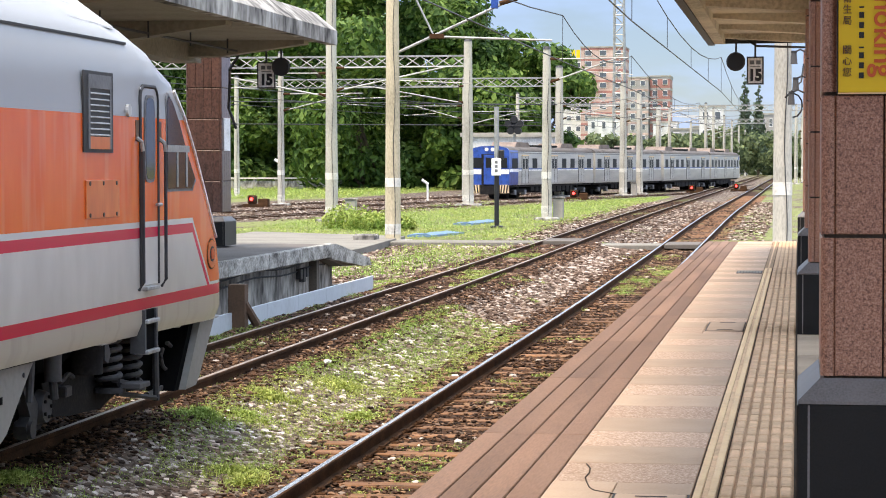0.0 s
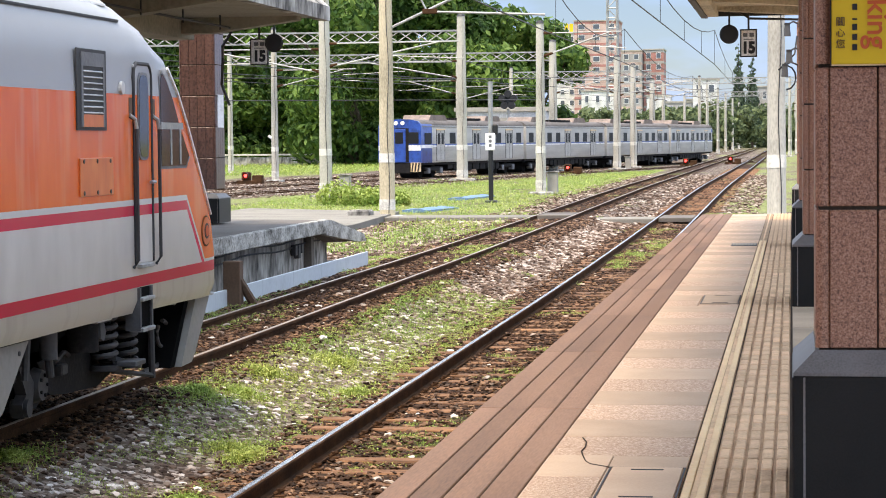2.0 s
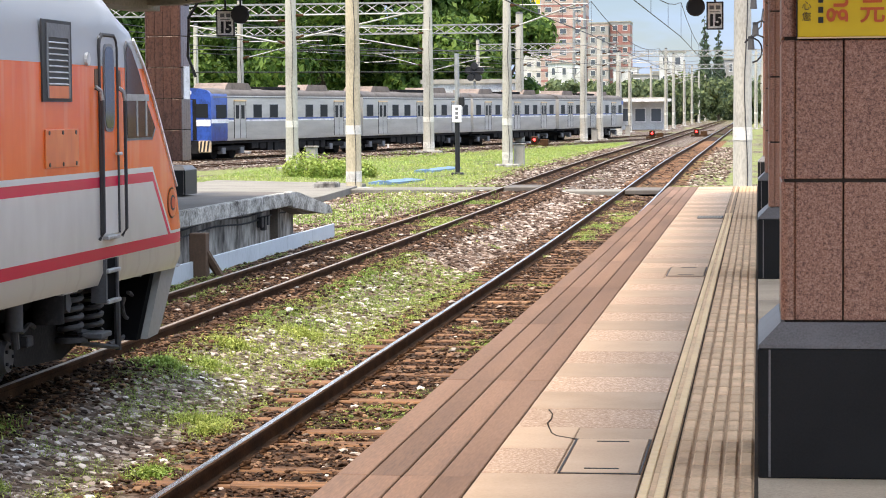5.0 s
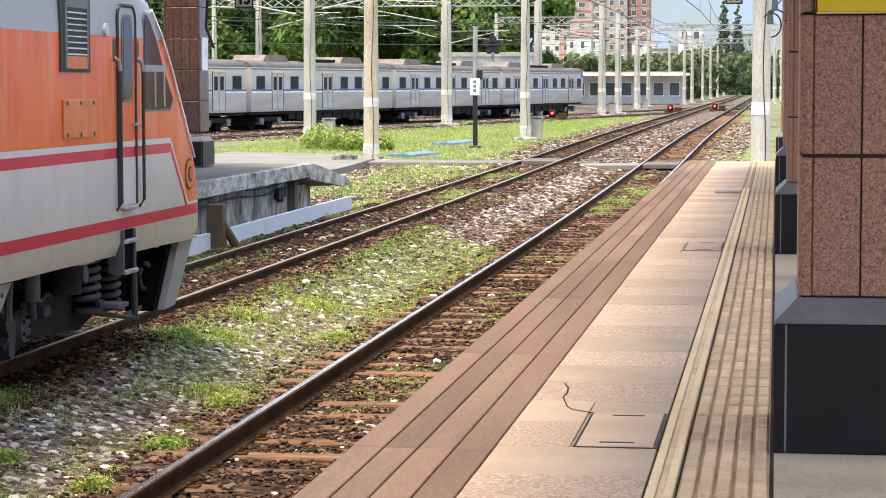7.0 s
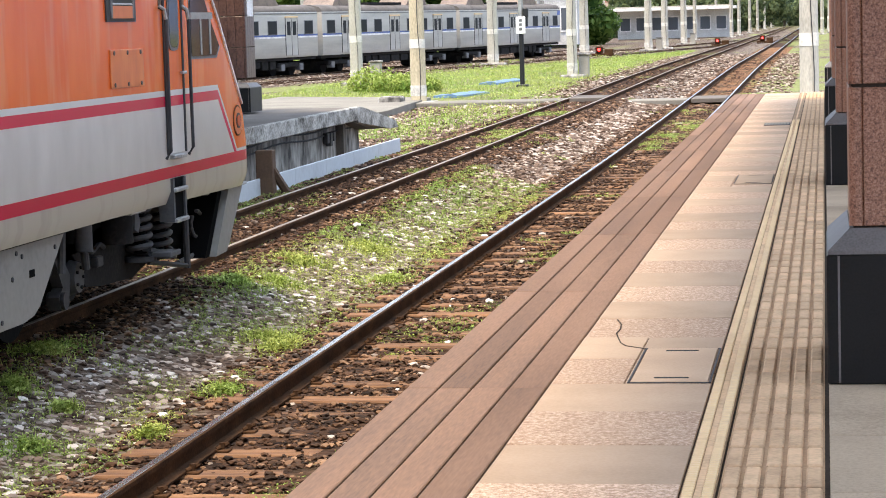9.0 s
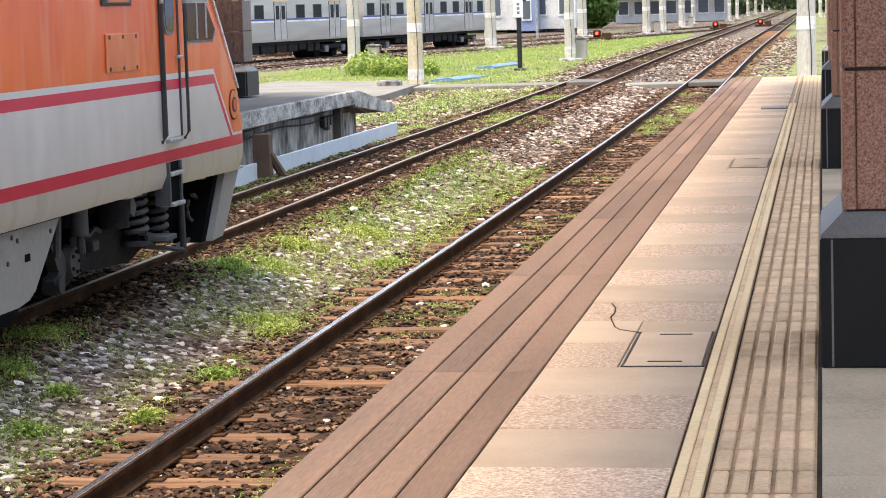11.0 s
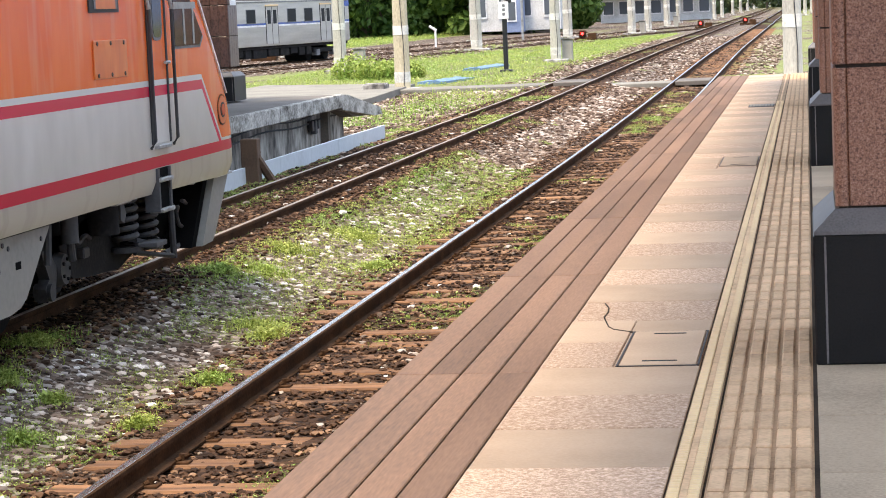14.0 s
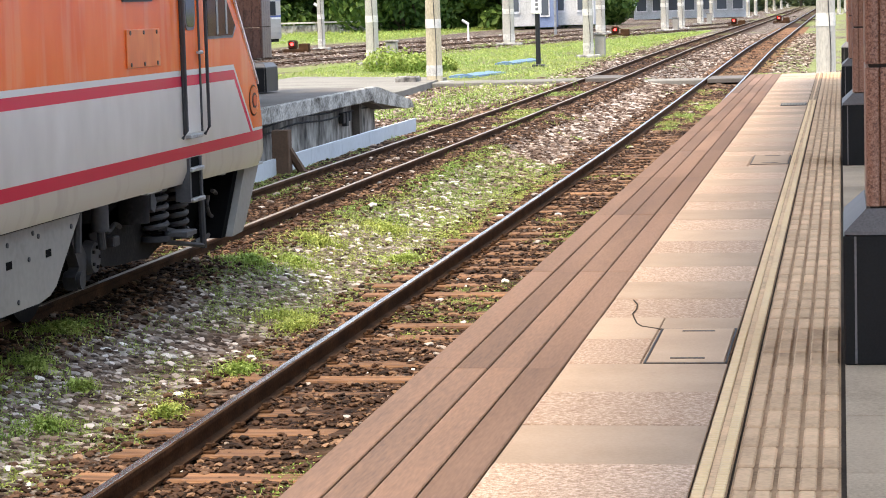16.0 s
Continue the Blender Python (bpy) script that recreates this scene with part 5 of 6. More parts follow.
def make_car(front, tail=False):
    """One carriage; its space: y along the way it goes backwards, x to its side, z from the rail."""
    car = thing("train_carriage", "grey stainless train carriage with blue waist stripe" if not front else "grey train carriage with a blue cab end", "train", group="carriages of the grey train")
    L = CAR / 2 - 0.3
    sec = [(CW * 0.97, 0.95), (CW, 1.05), (CW, 3.15), (CW * 0.97, 3.35), (CW * 0.85, 3.52), (CW * 0.5, 3.63), (0, 3.66)]
    ring = sec + [(-u, z) for u, z in reversed(sec[:-1])]
    part("body", Build().loft([[(u, y, z) for u, z in ring] for y in (-L, L)], close=True), STAINLESS, car, smooth=True)
    top = [(CW * 0.985, 3.27), (CW * 0.975, 3.365), (CW * 0.86, 3.535), (CW * 0.5, 3.645), (0, 3.675)]
    top = top + [(-u, z) for u, z in reversed(top[:-1])]
    part("roof", Build().loft([[(u, y, z) for u, z in top] for y in (-L - 0.01, L + 0.01)], close=True), CAR_ROOF, car, smooth=True)
    part("roof_edge", Build().box(CW - 0.02, CW + 0.02, -L, L, 3.16, 3.22).box(-CW - 0.02, -CW + 0.02, -L, L, 3.16, 3.22), SPRING, car)
    part("waist_stripe", Build().box(-CW - 0.006, CW + 0.006, -L + 0.01, L - 0.01, 2.03, 2.12), BLUE, car)
    part("waist_line", Build().box(-CW - 0.008, CW + 0.008, -L + 0.01, L - 0.01, 1.94, 2.025), WHITE, car)
    for k in range(5):
        part("body_rib", Build().box(-CW - 0.012, CW + 0.012, -L + 0.05, L - 0.05, 1.15 + k * 0.15, 1.17 + k * 0.15), STAINLESS, car)
    for y in (-6.4, 0.0, 6.4):
        for s in (-1, 1):
            d = part("door", Build().box(min(s * CW, s * (CW + 0.02)), max(s * CW, s * (CW + 0.02)), y - 0.65, y + 0.65, 1.06, 2.95), STAINLESS, car)
            for q in (-0.32, 0.32):
                part("door_window", Build().box(min(s * CW, s * (CW + 0.028)), max(s * CW, s * (CW + 0.028)), y + q - 0.19, y + q + 0.19, 2.08, 2.78), CAR_GLASS, d)
            part("door_gap", Build().box(min(s * CW, s * (CW + 0.024)), max(s * CW, s * (CW + 0.024)), y - 0.69, y - 0.655, 1.06, 2.98).box(min(s * CW, s * (CW + 0.024)), max(s * CW, s * (CW + 0.024)), y + 0.655, y + 0.69, 1.06, 2.98).box(min(s * CW, s * (CW + 0.024)), max(s * CW, s * (CW + 0.024)), y - 0.02, y + 0.02, 1.06, 2.95), UNDER, car)
            part("door_step", Build().box(min(s * CW, s * (CW + 0.06)), max(s * CW, s * (CW + 0.06)), y - 0.7, y + 0.7, 2.98, 3.06), TACTILE_Y, car)
    for y in (-8.4, -4.3, -2.3, 2.3, 4.3, 8.4):
        for s in (-1, 1):
            wf = part("window_frame", Build().box(min(s * CW, s * (CW + 0.014)), max(s * CW, s * (CW + 0.014)), y - 0.52, y + 0.52, 2.10, 2.83, 0.006), SPRING, car)
            part("window", Build().box(min(s * CW, s * (CW + 0.022)), max(s * CW, s * (CW + 0.022)), y - 0.46, y + 0.46, 2.14, 2.8), CAR_GLASS, wf)
    for y in (-5.5, 4.5):
        part("roof_unit", Build().prism([(y - 1.6, 3.6), (y - 1.2, 3.95), (y + 1.2, 3.95), (y + 1.6, 3.6)], "x", -0.9, 0.9), ROOF_BOX, car)
    part("roof_walk", Build().box(-0.9, 0.9, -2.4, 2.2, 3.64, 3.78), UNDER, car)
    part("underframe", Build().box(-1.25, 1.25, -L, L, 0.8, 0.97), UNDER, car)
    rr = random.Random(8)
    y = -4.6
    while y < 4.4:
        w = rr.uniform(0.6, 1.5)
        part("equipment_box", Build().box(-1.2, 1.2, y, y + w, rr.uniform(0.3, 0.5), 0.8, 0.03), UNDER, car)
        y += w + 0.2
    for y in (-6.8, 6.8):
        part("bogie_frame", Build().box(-1.15, 1.15, y - 1.5, y + 1.5, 0.42, 0.68, 0.05), UNDER, car)
        for q in (-1.05, 1.05):
            part("wheel", Build().rod((-0.62, y + q, 0.42), (0.62, y + q, 0.42), 0.42, n=20), UNDER, car, smooth=True)
            part("axle_box", Build().box(0.9, 1.22, y + q - 0.2, y + q + 0.2, 0.26, 0.6, 0.03), SPRING, car)
    part("gangway", Build().box(-0.6, 0.6, -L - 0.25, -L, 1.0, 3.1).box(-0.6, 0.6, L, L + 0.25, 1.0, 3.1), UNDER, car)
    if front:
        e = -L
        part("cab_skin", Build().loft([[(u * 1.012, y, z + 0.004) for u, z in ring] for y in (e - 0.22, e + 1.6)], close=True), BLUE, car, smooth=True)
        part("cab_door", Build().box(-0.42, 0.42, e - 0.3, e - 0.21, 1.0, 3.05, 0.02), BLUE, car)
        part("cab_door_window", Build().box(-0.26, 0.26, e - 0.315, e - 0.29, 2.15, 2.85), CAR_GLASS, car)
        for s in (-1, 1):
            part("cab_window", Build().box(min(s * 0.55, s * 1.25), max(s * 0.55, s * 1.25), e - 0.25, e - 0.21, 2.15, 2.85, 0.01), CAR_GLASS, car)
            part("cab_side_window", Build().box(min(s * CW, s * (CW + 0.03)), max(s * CW, s * (CW + 0.03)), e + 0.35, e + 1.35, 2.1, 2.8), CAR_GLASS, car)
            part("white_band", Build().box(min(s * 0.5, s * 1.38), max(s * 0.5, s * 1.38), e - 0.245, e - 0.215, 1.72, 2.05), WHITE, car)
            part("white_side_band", Build().box(min(s * CW, s * (CW + 0.026)), max(s * CW, s * (CW + 0.026)), e - 0.2, e + 1.7, 1.86, 2.06), WHITE, car)
            part("hazard_skirt", Build().box(min(s * 0.75, s * 1.35), max(s * 0.75, s * 1.35), e - 0.3, e - 0.1, 0.4, 0.98), TACTILE_Y, car)
            for k in range(3):
                part("hazard_bar", Build().prism([(s * (0.78 + k * 0.2), 0.42), (s * (0.88 + k * 0.2), 0.42), (s * (0.96 + k * 0.2), 0.96), (s * (0.86 + k * 0.2), 0.96)], "y", e - 0.312, e - 0.29), BLACK, car)
            part("headlamp", Build().rod((s * 0.22, e - 0.2, 3.42), (s * 0.22, e - 0.3, 3.42), 0.13, n=14), WHITE, car)
        part("plough", Build().box(-0.7, 0.7, e - 0.25, e, 0.3, 0.98, 0.03), UNDER, car)
    if tail:
        part("end_gangway_door", Build().box(-0.4, 0.4, L + 0.2, L + 0.28, 1.0, 3.0, 0.02), BLUE, car)
        for s in (-1, 1):
            part("end_corner", Build().box(min(s * CW, s * (CW + 0.016)), max(s * CW, s * (CW + 0.016)), L - 0.55, L, 2.86, 3.2), BLUE, car)
            part("end_window", Build().box(min(s * 0.6, s * 1.22), max(s * 0.6, s * 1.22), L, L + 0.03, 2.15, 2.85, 0.01), CAR_GLASS, car)
            part("end_panel", Build().box(min(s * 0.55, s * 1.36), max(s * 0.55, s * 1.36), L, L + 0.02, 1.0, 2.1, 0.008), BLUE, car)
    # the stock is low and narrow
    for o in car.children_recursive:
        if not o.data.get("low"):
            o.data.transform(Matrix.Diagonal((0.89, 1, 0.89, 1)))
            o.data["low"] = True
    return car


cars = [make_car(True)]
mid = make_car(False)
cars += [mid, copy_thing(mid, pose(0, 0, 0)), make_car(False, True)]


def motions():
    # metres of the train's tail past the fixed point of the yard track
    tail = [(0, 50.4), (1.5, 39.2), (3.5, 24.2), (7, -5.2), (8.5, -17.8), (11, -35.8), (12.5, -45.2), (14.5, -57.7), (16, -66.7)]
    for i, car in enumerate(cars):
        rows = []
        for t, s in tail:
            x, y, a = yard_path(s - CAR * (3 - i) - CAR / 2)
            rows.append((t, pose(x, y, YARD_Z, 0, 0, math.degrees(-a))))
        walk(car, rows)


# ---- masts, portals and wires ----
def make_mast(x, y, h, r, label, mat, zb=None):
    zb = ground_z(x, y) - 0.02 if zb is None else zb
    m = thing("concrete_mast", label, "mast", (x, y, zb), "overhead line masts")
    part("shaft", Build().rod((0, 0, 0), (0, 0, h), r, r * 0.72, n=20), mat, m, smooth=True)
    part("footing", Build().box(-r * 2.2, r * 2.2, -r * 2, r * 2, -0.25, 0.14, 0.03), CONCRETE_DIRTY, m)
    part("white_band", Build().rod((0, 0, 1.66), (0, 0, 1.92), r * 1.0, r * 0.985, n=20), FADED_WHITE, m, smooth=True)
    part("white_band", Build().rod((0, 0, 0.3), (0, 0, 0.6), r * 1.02, r * 1.01, n=20), FADED_WHITE, m, smooth=True)
    part("cable", Build().pipe([(r * 0.35 + 0.03 * math.sin(k * 0.9), -r * 1.0 + 0.012 * k / 10, 0.2 + k * h * 0.05) for k in range(17)], 0.010), DARK_STEEL, m)
    part("mast_cap", Build().rod((0, 0, h), (0, 0, h + 0.12), r * 0.8, r * 0.5, n=16), DARK_STEEL, m)
    return m


MASTS = [(-11.5, 64.0, 9.5, 0.23, POLE_WARM), (-17.7, 85.2, 10.5, 0.25, POLE), (-17.1, 117.5, 8.65, 0.30, POLE), (-9.7, 88.0, 6.7, 0.21, POLE),
         (-15.8, 151.0, 8.7, 0.33, POLE), (-11.9, 156.0, 7.8, 0.28, POLE), (-11.4, 165.0, 7.5, 0.26, POLE), (-11.6, 191.0, 7.1, 0.28, POLE)]
for x, y, h, r, mt in MASTS:
    make_mast(x, y, h, r, "tall round concrete overhead line mast with white bands", mt)
make_mast(-0.30, 45.5, 9.5, 0.195, "pale concrete overhead line mast beside the platform end", POLE, -0.9)


def truss(name, label, x0, x1, y, z, h=0.55, n=None):
    """A lattice beam across the tracks."""
    t = thing(name, label, "gantry beam", (x0, y, z), "lattice beams")
    L = x1 - x0
    n = n or max(6, int(L / 0.8))
    for d, w in ((0, 0), (0.3, 0), (0, h), (0.3, h)):
        part("chord", Build().box(0, L, d - 0.04, d + 0.04, w - 0.04, w + 0.04), STEEL, t)
    for i in range(n):
        a, b = L * i / n, L * (i + 1) / n
        lo, hi = (0, h) if i % 2 else (h, 0)
        part("lattice_bar", Build().rod((a, 0, lo), (b, 0, hi), 0.03, n=5), STEEL, t)
        part("lattice_bar", Build().rod((a, 0.3, hi), (b, 0.3, lo), 0.03, n=5), STEEL, t)
    return t


truss("gantry_beam", "galvanised lattice gantry beam between concrete masts", -36, -17.2, 117.5, 6.55)
truss("gantry_beam", "galvanised lattice gantry beam between concrete masts", -38, -15.9, 151, 6.65)
truss("gantry_beam", "galvanised lattice gantry beam between concrete masts", -23.5, -11.6, 190.7, 6.5)
truss("gantry_beam", "galvanised lattice gantry beam between concrete masts", -12.4, 4.5, 222, 6.6)
truss("gantry_beam", "galvanised lattice gantry beam between concrete masts", -13.5, 4.5, 290, 6.6)
for x, y in ((-36, 117.5), (-38, 151), (-23.5, 190.7), (-12.4, 222), (-13.5, 290), (4.5, 222), (4.5, 290), (-27.5, 119), (-22.5, 153)):
    make_mast(x, y, 8.2 if y < 200 else 7.6, 0.2, "slim pale overhead line mast under a gantry", POLE)
for k, y in enumerate((240, 262, 300, 335, 375, 420)):
    make_mast(-9.6, y, 8.6, 0.2, "distant concrete overhead line mast beside the track", POLE)
    make_mast(0.6 if k else -0.2, y + 8, 8.6, 0.2, "distant concrete overhead line mast beside the track", POLE)


def bracket(x, y, z, reach, rise=0.9):
    """A cantilever arm on a mast."""
    c = thing("cantilever_arm", "galvanised cantilever arm holding the contact wire", "cantilever", (x, y, z), "cantilever arms")
    s = 1 if reach > 0 else -1
    part("strut", Build().rod((s * 0.15, 0, 0), (reach * 0.85, 0, rise), 0.032, n=8), STEEL, c)
    part("top_tube", Build().rod((s * 0.15, 0, rise), (reach, 0, rise * 1.02), 0.024, n=8), STEEL, c)
    part("steady_arm", Build().rod((reach * 0.5, 0, rise * 0.45), (reach * 1.05, 0, rise * 0.3), 0.018, n=6), STEEL, c)
    part("insulator", Build().rod((s * 0.12, 0, rise), (s * 0.5, 0, rise), 0.065, 0.045, n=10), RUST, c)
    part("insulator", Build().rod((s * 0.12, 0, 0), (s * 0.5, 0, 0.12), 0.065, 0.045, n=10), RUST, c)


cf = thing("cantilever_arm", "long galvanised cantilever arm with a blue tag and brown insulators", "cantilever", (-11.5, 64, 4.6), "cantilever arms")
part("strut", Build().rod((0.15, 0, 0), (3.55, 0, 1.52), 0.04, n=10), STEEL, cf)
part("insulator", Build().rod((3.1, 0, 1.36), (3.6, 0, 1.5), 0.07, n=10), RUST, cf)
part("steady_tube", Build().rod((1.25, 0, 0.44), (4.6, 0, 0.30), 0.033, n=8), STEEL, cf)
part("tie_tube", Build().rod((1.2, 0, 0.46), (0.5, 0, 1.9), 0.028, n=8), STEEL, cf)
part("clamp", Build().box(1.08, 1.5, -0.06, 0.06, 0.38, 0.52, 0.01), RUST, cf)
part("blue_tag", Build().box(2.86, 3.06, -0.05, 0.05, 1.22, 1.5, 0.01), BLUE, cf)
for x, y, z, r in ((-17.7, 85.2, 4.0, -5.5), (-17.7, 85.2, 4.2, 5.2), (-9.7, 88, 4.6, 3.2), (-17.1, 117.5, 4.6, -6), (-15.8, 151, 4.4, 4.0), (-11.9, 156, 4.3, 5.0), (-11.9, 156, 4.5, -4.5),
                   (-11.4, 165, 4.6, 4.5), (-11.6, 191, 4.5, 4.8), (-27.5, 119, 4.3, 4.5), (-22.5, 153, 4.1, 4.5), (-22.5, 153, 4.5, -4), (-0.3, 45.5, 5.2, -3.2), (-9.6, 240, 4.3, 3), (-9.6, 262, 4.3, 3), (0.6, 270, 4.4, -3.4)):
    bracket(x, y, z, r)


def wire_run(name, pts, zc, zm, label):
    """Contact wire, messenger wire and droppers along a track."""
    w = thing(name, label, "overhead wire", pts[0] + (0,), "overhead wires")
    o = Vector(pts[0] + (0,))
    con, mes = [], []
    for (xa, ya), (xb, yb) in zip(pts, pts[1:]):
        for k in range(8):
            u = k / 8
            x, y = xa + (xb - xa) * u, ya + (yb - ya) * u
            con.append(Vector((x, y, zc)) - o)
            mes.append(Vector((x, y, zm - 1.0 * 4 * u * (1 - u) * (zm - zc) * 0.55)) - o)
    part("contact_wire", Build().pipe(con, 0.016, 4), DARK_STEEL, w)
    part("messenger_wire", Build().pipe(mes, 0.016, 4), DARK_STEEL, w)
    for a, b in list(zip(con, mes))[::2]:
        part("dropper", Build().rod(a, b, 0.008, n=4), DARK_STEEL, w)


wire_run("overhead_wire", [(-3.1, 0), (-3.3, 45.5), (-3.0, 90), (-3.3, 156), (-3.1, 222), (-3.1, 290), (-3.1, 420)], 4.25, 5.6, "thin dark overhead wires above the near track")
wire_run("overhead_wire", [(-6.5, 0), (-6.6, 64), (-6.4, 88), (-6.7, 156), (-6.6, 222), (-6.5, 290), (-6.5, 420)], 4.3, 5.6, "thin dark overhead wires above the platform track")
for off in (0.0, 5.0, -5.5):
    wire_run("overhead_wire", [yard_path(s, off)[:2] for s in (-120, -80, -48, -14, 30)], 4.5, 5.7, "thin dark overhead wires above the yard tracks")
for z, x0, x1 in ((5.3, -60, -15.6), (3.9, -60, -15.8)):
    w = thing("cross_wire", "thin cable strung across the yard", "cable", (x0, 120, z))
    part("strand", Build().rod((0, 0, 0), (x1 - x0, 31, 0.1), 0.03, n=4), DARK_STEEL, w)


# ---- signals, posts and small things of the yard ----
bp2 = thing("signal_post", "black and grey post with a white plate in the grass", "post", (-10.4, 78.4, ground_z(-10.4, 78.4)))
part("post_foot", Build().box(-0.2, 0.2, -0.2, 0.2, -0.02, 0.1, 0.02), DARK_STEEL, bp2)
part("post_lower", Build().rod((0, 0, 0), (0, 0, 2.1), 0.085, n=12), BLACK, bp2, smooth=True)
part("post_upper", Build().rod((0, 0, 2.1), (0, 0, 4.25), 0.085, n=12), STEEL, bp2, smooth=True)
part("plate", Build().box(-0.17, 0.17, -0.13, -0.09, 1.85, 2.45, 0.02), WHITE, bp2)
for k in range(3):
    part("print_bar", Build().box(-0.05, 0.05, -0.136, -0.128, 1.97 + k * 0.15, 2.07 + k * 0.15), SPRING, bp2)
part("side_lamp", Build().box(0.08, 0.26, -0.1, 0.1, 2.4, 2.75, 0.03), BLACK, bp2)

sg = thing("shunting_signal", "black five-lamp signal head on a dark post", "signal", (-18.7, 150, YARD_Z + 0.75))
part("post", Build().rod((0, 0, -0.95), (0, 0, 3.4), 0.09, n=10), STEEL, sg)
part("hub", Build().rod((0, -0.1, 3.95), (0, 0.12, 3.95), 0.4, n=20), BLACK, sg)
for k in range(5):
    a = math.pi / 2 + k * 2 * math.pi / 5
    part("lamp_hood", Build().rod((0.42 * math.cos(a), -0.3, 3.95 + 0.42 * math.sin(a)), (0.42 * math.cos(a), 0.1, 3.95 + 0.42 * math.sin(a)), 0.24, n=14), BLACK, sg)


def dwarf(x, y, z):
    d = thing("dwarf_signal", "low red-painted dwarf signal glowing red beside the track", "signal", (x, y, z), "dwarf signals")
    part("base", Build().box(-0.45, 0.45, -0.25, 0.25, -0.3, 0.12, 0.03), RUST, d)
    part("housing", Build().box(-0.22, 0.22, -0.2, 0.25, 0.1, 0.56, 0.07), RUST, d)
    part("relay_box", Build().box(0.32, 0.85, -0.15, 0.3, -0.3, 0.38, 0.04), RUST, d)
    part("hood", Build().rod((0, -0.34, 0.36), (0, -0.18, 0.36), 0.17, n=14, cap=False), DARK_STEEL, d)
    part("lamp", Build().rod((0, -0.24, 0.36), (0, -0.2, 0.36), 0.085, n=14), LED_RED, d)


for x, y in ((-27.7, 113.3), (-13.5, 137.6), (-7.9, 171.4), (-4.9, 184)):
    dwarf(x, y, -0.72)
for x, y, w, l, rz in ((-11.6, 69.2, 0.8, 3.2, -10), (-12.0, 81.0, 0.7, 4.5, -6)):
    tp = thing("blue_tarp", "faded blue tarpaulin strip lying in the grass", "tarpaulin", (x, y, ground_z(x, y) + 0.05), rz=rz)
    rings = []
    for k in range(9):
        yy = l * k / 8
        rings.append([(-w / 2, yy, 0.02), (-w / 4, yy, 0.04 + 0.03 * math.sin(k * 1.7)), (w / 4, yy, 0.045 + 0.025 * math.cos(k * 2.1)), (w / 2, yy, 0.02), (w / 2, yy, -0.05), (-w / 2, yy, -0.05)])
    part("sheet", Build().loft(rings, close=True), TARP, tp)
for x, y, h in ((-28.9, 125, 2.4), (-21.8, 133, 1.2)):
    lp2 = thing("marker_post", "small white bent marker post in the grass", "post", (x, y, YARD_Z - 0.2))
    part("stem", Build().rod((0, 0, 0), (0, 0, h), 0.06, n=8), WHITE, lp2)
    part("head", Build().rod((0.05, 0, h - 0.05), (-0.35, 0, h + 0.22), 0.08, n=8), WHITE, lp2)
for x, y in ((-16.9, 85.0), (-11.2, 156.6), (-10.8, 190), (-9.3, 88.6)):
    bx = thing("cable_cabinet", "small weathered grey trackside cabinet", "cabinet", (x, y, ground_z(x, y)))
    part("housing", Build().box(-0.2, 0.2, -0.2, 0.2, 0, 0.85, 0.03), CONCRETE, bx)
    part("lid", Build().box(-0.24, 0.24, -0.24, 0.24, 0.85, 0.92, 0.02), CONCRETE_DIRTY, bx)
fn = thing("boundary_fence", "grey boundary wall with a pale rail under the trees", "fence", (-66, 197, -0.95))
for k in range(13):
    part("wall_panel", Build().box(k * 2.0, k * 2.0 + 1.96, 0, 0.15, 0, 0.95), CONCRETE_DIRTY, fn)
    part("post", Build().box(k * 2.0 - 0.08, k * 2.0 + 0.08, -0.06, 0.2, 0, 1.1), CONCRETE, fn)
part("top_rail", Build().box(0, 26, -0.15, 0.0, 1.1, 1.24), FADED_WHITE, fn)


# ---- low buildings beyond the yard ----
PALE_WALL = surface("pale_wall_paint", (0.62, 0.62, 0.60), 0.8, grain=8, stain=0.4, amount=0.5, bump=0.05)
BLUE_WALL = surface("blue_grey_wall", (0.20, 0.26, 0.40), 0.7, grain=8, stain=0.5, amount=0.5, bump=0.05)
PINK_WALL = surface("pink_tile_wall", (0.50, 0.36, 0.31), 0.8, grain=6, stain=0.3, amount=0.4, bump=0.02)
# red tile of the far towers, its colour lifted for haze
RED_WALL = surface("hazed_red_tile_wall", (0.38, 0.17, 0.145), 0.8, grain=6, stain=0.3, amount=0.4, bump=0.02)
GLASS_FAR = plain("far_window_glass", (0.10, 0.115, 0.13), 0.15)
GREY_WALL = surface("grey_tile_wall", (0.34, 0.32, 0.30), 0.85, grain=6, stain=0.2, amount=0.6, bump=0.02)


def house(name, label, x, y, z, w, d, h, storeys, bays, wall, band=None, win_w=0.42, roof=True):
    b = thing(name, label, "building", (x, y, z))
    part("wall", Build().box(0, w, 0, d, 0, h), wall, b)
    if roof:
        part("roof", Build().box(-0.2, w + 0.2, -0.2, d + 0.2, h, h + 0.35), CONCRETE, b)
    fh, fw = h / storeys, w / bays
    for i in range(storeys):
        if band:
            part("floor_band", Build().box(-0.06, w + 0.06, -0.06, d + 0.06, fh * (i + 1) - fh * 0.22, fh * (i + 1) - 0.02), band, b)
        for j in range(bays):
            cx = fw * (j + 0.5)
            wf = part("window_frame", Build().box(cx - fw * win_w / 2 - 0.08, cx + fw * win_w / 2 + 0.08, -0.1, 0, fh * i + fh * 0.25, fh * i + fh * 0.76), WHITE, b)
            part("pane", Build().box(cx - fw * win_w / 2, cx + fw * win_w / 2, -0.13, -0.09, fh * i + fh * 0.29, fh * i + fh * 0.72), GLASS_FAR, wf)
    return b


